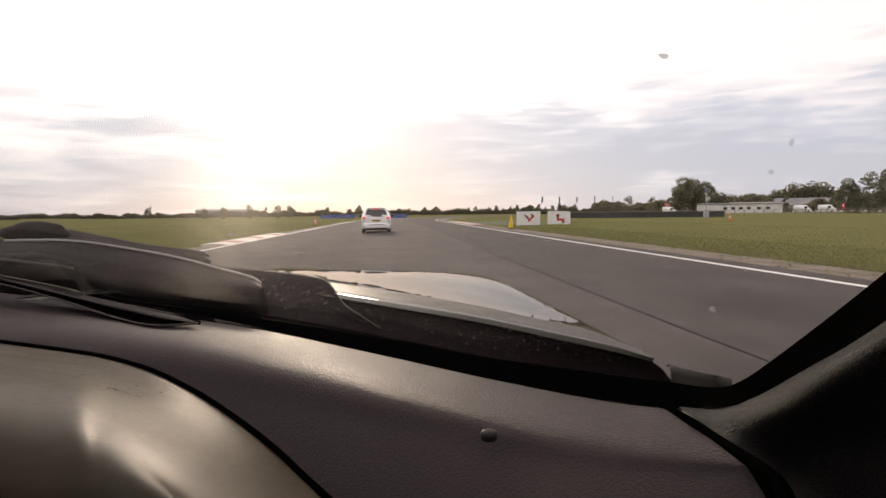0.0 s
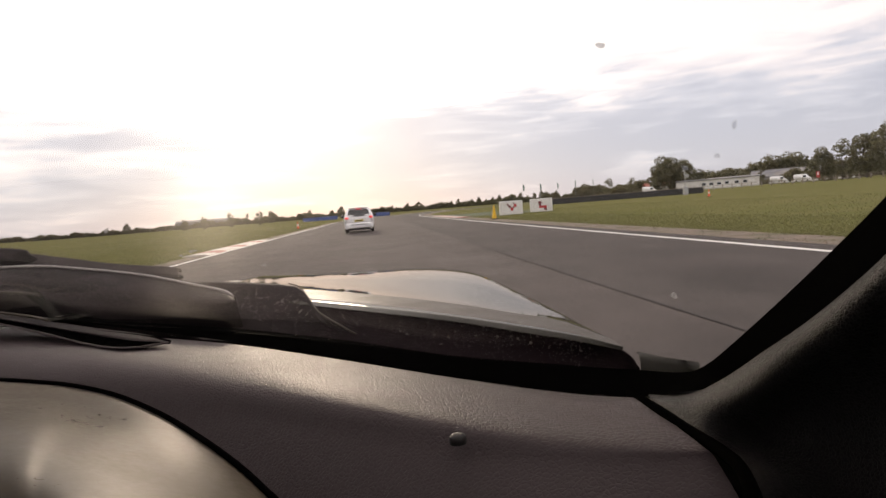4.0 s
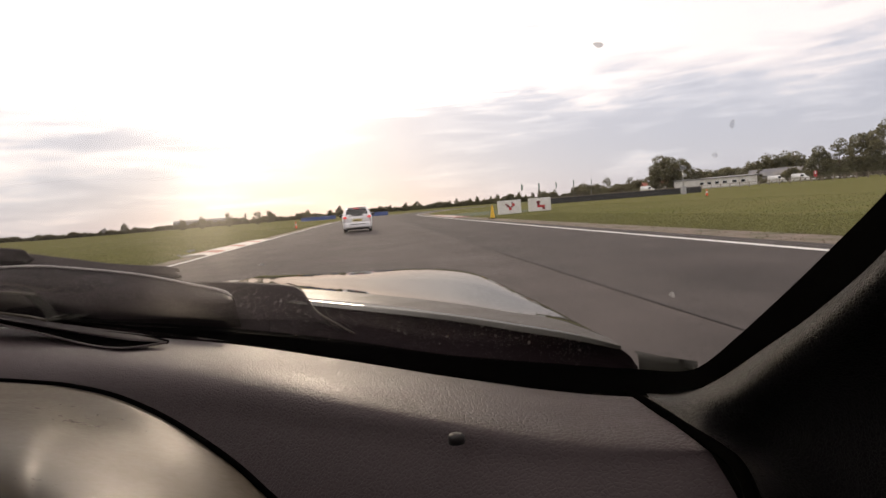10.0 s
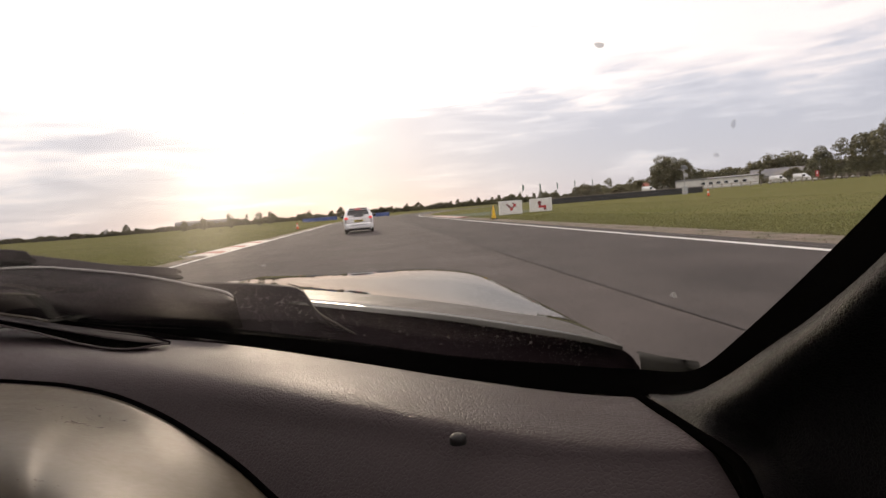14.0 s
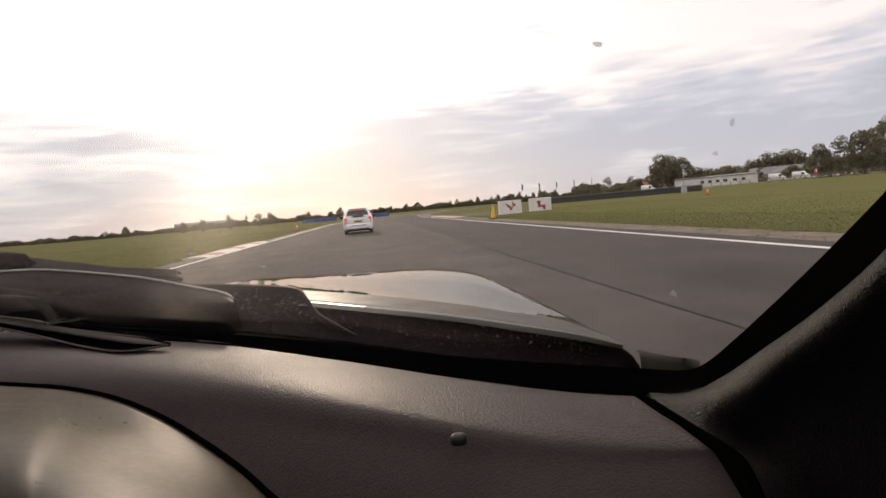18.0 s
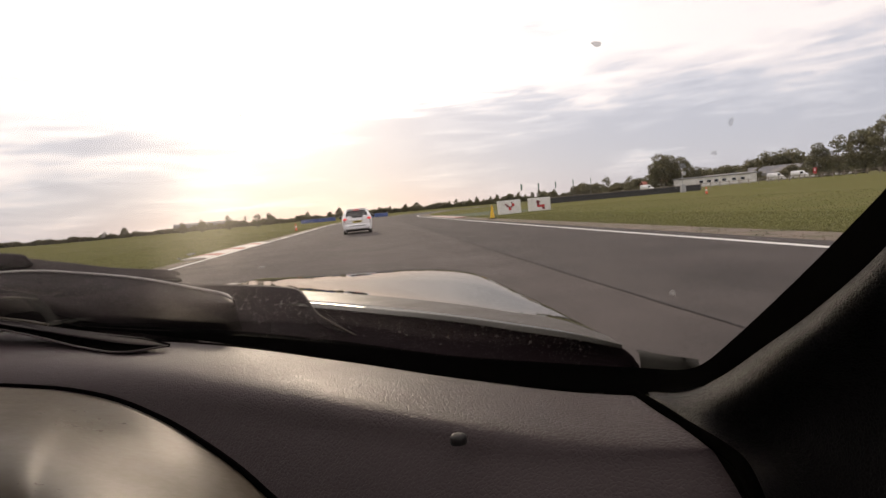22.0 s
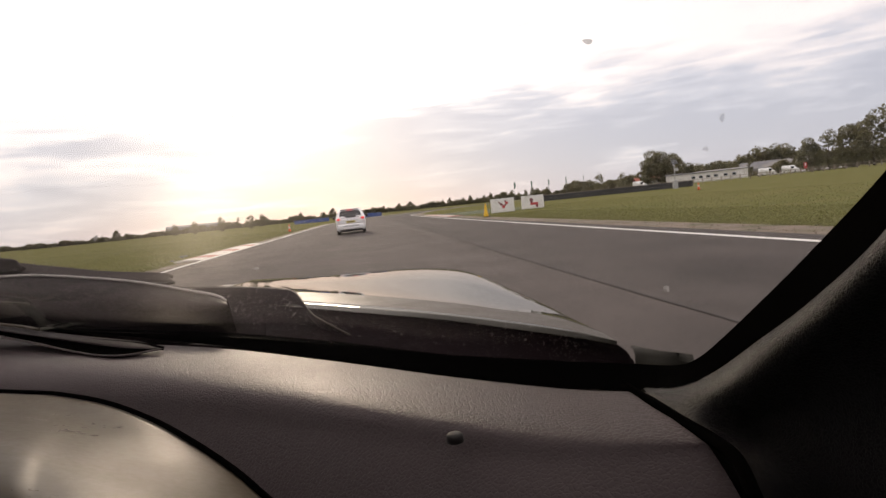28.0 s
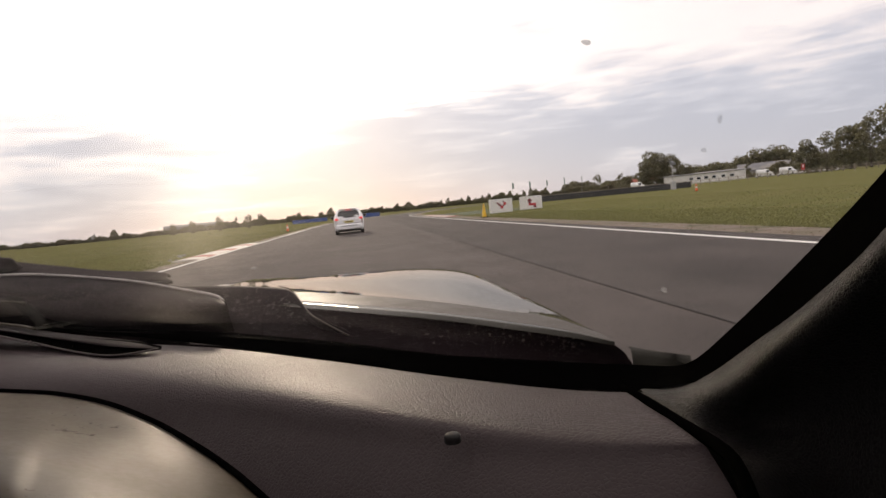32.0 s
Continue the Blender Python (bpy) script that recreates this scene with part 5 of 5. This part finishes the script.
def tree(seed, high, spread, label, leaves=2600, size=0.3, bare=0.06, category="tree"):
    """A tapered trunk with limbs, and an uneven crown of leaf clumps with gaps."""
    rnd = np.random.default_rng(seed)
    t = thing("tree", label, category)
    bm = bmesh.new()
    lean = rnd.normal(0, 0.03, 2) * high
    top = Vector((lean[0], lean[1], high * 0.82))
    tube(bm, (0, 0, 0), (lean[0] * 0.3, lean[1] * 0.3, high * bare), high * 0.028, high * 0.021, 8)
    tube(bm, (lean[0] * 0.3, lean[1] * 0.3, high * bare), top, high * 0.021, high * 0.005, 7)
    centres, radii = [], []
    for i in range(11):
        u = bare + (0.95 - bare) * (i + 0.5) / 11
        ang = i * 2.4 + rnd.uniform(-0.5, 0.5)
        reach = spread * math.sin(math.pi * min(0.93, 0.22 + 0.72 * (u - bare) / (1 - bare))) * rnd.uniform(0.55, 1.0)
        start = Vector((lean[0] * u, lean[1] * u, high * (u - 0.08)))
        end = Vector((lean[0] * u + reach * math.cos(ang), lean[1] * u + reach * math.sin(ang), high * u + rnd.uniform(0, 0.06) * high))
        tube(bm, start, end, high * 0.010, high * 0.003, 5)
        r = spread * rnd.uniform(0.34, 0.58)
        centres.append(end * 0.86 + start * 0.14)
        radii.append((r, r, r * 0.85))
    part("trunk", bm, BARK, t, "", True)
    piece("crown", quads("crown", leaf_sheets(rnd, centres, radii, leaves, size), LEAF), t)
    return t


kinds = [tree(11, 9, 3.4, "broad dark green tree on the field edge"), tree(12, 8, 2.4, "slender thinly leaved tree on the field edge", 1300, 0.22), tree(13, 11, 4.6, "large round-crowned tree on the field edge", 3600, 0.32, 0.12), tree(14, 10, 1.3, "tall narrow poplar by the barn", 2200, 0.24, 0.05)]
SPOTS = [(0, 28.5, 215, 1.0), (2, 29.6, 220, 1.15), (2, 30.9, 224, 1.0), (0, 32.2, 218, 0.75), (1, 24.0, 210, 0.8), (1, 26.2, 214, 0.75), (0, 41.8, 175, 0.9), (1, 43.2, 172, 1.2), (2, 44.8, 176, 1.0), (1, 46.2, 170, 1.6), (2, 48.5, 175, 1.3), (0, 34.2, 235, 0.6), (3, 37.3, 322, 1.15), (3, 40.6, 322, 1.2), (0, 36.2, 318, 0.6), (1, -16.5, 165, 0.42), (1, -14.2, 170, 0.5), (1, -11.5, 160, 0.45), (0, -18.2, 190, 0.36), (0, -10.3, 232, 0.5), (3, -11.2, 250, 0.5), (3, -12.6, 252, 0.5), (0, -3.4, 245, 0.5), (0, -2.3, 238, 0.4), (1, -6.6, 300, 0.6), (0, -23, 290, 0.5), (0, 3.4, 320, 0.5), (2, 4.6, 322, 0.45), (0, 1.8, 330, 0.45)]
for k, az, dist, size in SPOTS:
    t = copy_thing(kinds[k], pose(*bearing(az, dist), 0, 0, az * 37 + dist))
    t.scale = (size, size, size)
for i in range(16):
    size = 0.55 + 0.12 * math.sin(i * 2.1)
    t = copy_thing(kinds[0], pose(*bearing(8.0 + i * 0.72, 420 - i * 7), 0, 0, i * 77))
    t.scale = (size * 0.8, size * 0.8, size)
    tagged(t, "small round tree in a straight row beyond the field", "", "row of trees")
for k, ob in enumerate(kinds):
    ob.matrix_basis = pose(*bearing((49.5, 51.0, 52.5, 41.4)[k], (190, 195, 200, 324)[k]))


def hedge(name, label, az0, az1, dist, high, deep, count, seed, size=0.5, rough=0.35):
    """A far belt of bushes with an uneven top."""
    rnd = np.random.default_rng(seed)
    n = int(abs(az1 - az0) * dist / 57.3 / (high * 0.38)) + 2
    centres, radii = [], []
    for i in range(n):
        az = az0 + (az1 - az0) * i / (n - 1)
        swell = 1 + rough * (math.sin(i * 0.37 + seed) * 0.5 + rnd.uniform(-1, 1) * 0.6)
        p = bearing(az, dist + rnd.uniform(-deep, deep))
        h = high * swell
        centres.append((p.x, p.y, h * 0.48))
        radii.append((high * 0.6, high * 0.6, h * 0.52))
    core = leaf_sheets(rnd, centres, [(a * 0.6, b * 0.6, c * 0.62) for a, b, c in radii], count // 3, size * 2.4)
    ob = new(name, quads(name, np.concatenate([leaf_sheets(rnd, centres, radii, count, size), core]), LEAF))
    return tagged(ob, label, "hedge", kind="stuff")


hedge("hedge", "low dark hedgerow along the far field edge", -50, -19, 330, 2.1, 4, 22000, 21, 0.36, 0.5)
hedge("hedge", "low dark hedgerow along the far field edge", -19, -4, 330, 2.9, 4, 12000, 22, 0.4, 0.7)
hedge("hedge", "low dark hedgerow along the far field edge", -4, 13, 430, 3.6, 4, 13000, 23, 0.45, 0.5)
hedge("hedge", "dark hedge with taller bushes behind the fence", 13, 30, 300, 2.9, 5, 16000, 24, 0.40, 0.8)
hedge("hedge", "dark hedge with taller bushes behind the fence", 30, 56, 260, 3.2, 5, 24000, 25, 0.40, 0.8)
hedge("wood", "broad dark autumn wood on a low rise", 21, 31, 480, 7.5, 16, 16000, 26, 0.8, 0.5)
hedge("wood", "broad dark autumn wood on a low rise", 29, 58, 400, 12.0, 18, 34000, 27, 0.8, 0.45)


# ---------------------------------------------------------------- grass on the verges, stones on the earth
def tufts(name, spans, count, seed, high):
    rnd = np.random.default_rng(seed)
    share = rnd.integers(0, len(spans), count)
    lo = np.array([s[:2] for s in spans])[share]
    hi = np.array([s[2:] for s in spans])[share]
    # more of them close by
    u = rnd.uniform(0, 1, (count, 2)) ** np.array([1.5, 2.3])
    base = lo + (hi - lo) * u
    h = high * rnd.uniform(0.35, 1.2, count)
    ang = rnd.uniform(0, math.tau, count)
    w = 0.012 + 0.010 * rnd.uniform(0, 1, count)
    dx, dy = np.cos(ang) * w, np.sin(ang) * w
    bend = rnd.normal(0, 0.4, (count, 2)) * h[:, None]
    z0 = np.zeros(count)
    v = np.stack([np.stack([base[:, 0] - dx, base[:, 1] - dy, z0], 1), np.stack([base[:, 0] + dx, base[:, 1] + dy, z0], 1), np.stack([base[:, 0] + dx * 0.5 + bend[:, 0], base[:, 1] + dy * 0.5 + bend[:, 1], h], 1), np.stack([base[:, 0] - dx * 0.5 + bend[:, 0], base[:, 1] - dy * 0.5 + bend[:, 1], h], 1)], axis=1).reshape(-1, 3)
    ob = new(name, quads(name, v, BLADES))
    return tagged(ob, "short yellow-green grass tufts along the verge", "grass", kind="stuff")


tufts("grass", [(8.4, 5.0, 27.0, 60.0), (8.4, 5.0, 13.0, 40.0)], 90000, 31, 0.03)
tufts("grass", [(-7.0, 9.0, -30.0, 70.0)], 50000, 32, 0.03)

rnd = random.Random(5)
verts, faces = [], []
for i in range(900):
    x, y = rnd.uniform(7.3, 8.7), 4 + 50 * rnd.random() ** 1.6
    r = rnd.uniform(0.012, 0.045)
    k = len(verts)
    ring = [(x + r * math.cos(a * 1.26 + i) * rnd.uniform(0.7, 1.2), y + r * math.sin(a * 1.26 + i) * rnd.uniform(0.7, 1.2), 0.003) for a in range(5)]
    verts += ring + [(x + rnd.uniform(-r, r) * 0.3, y, 0.003 + r * rnd.uniform(0.5, 0.9))]
    faces += [(k + a, k + (a + 1) % 5, k + 5) for a in range(5)]
tagged(new("stones", mesh_of("stones", verts, faces, EARTH)), "loose clods and stones on the bare earth strip", "stones", kind="stuff")
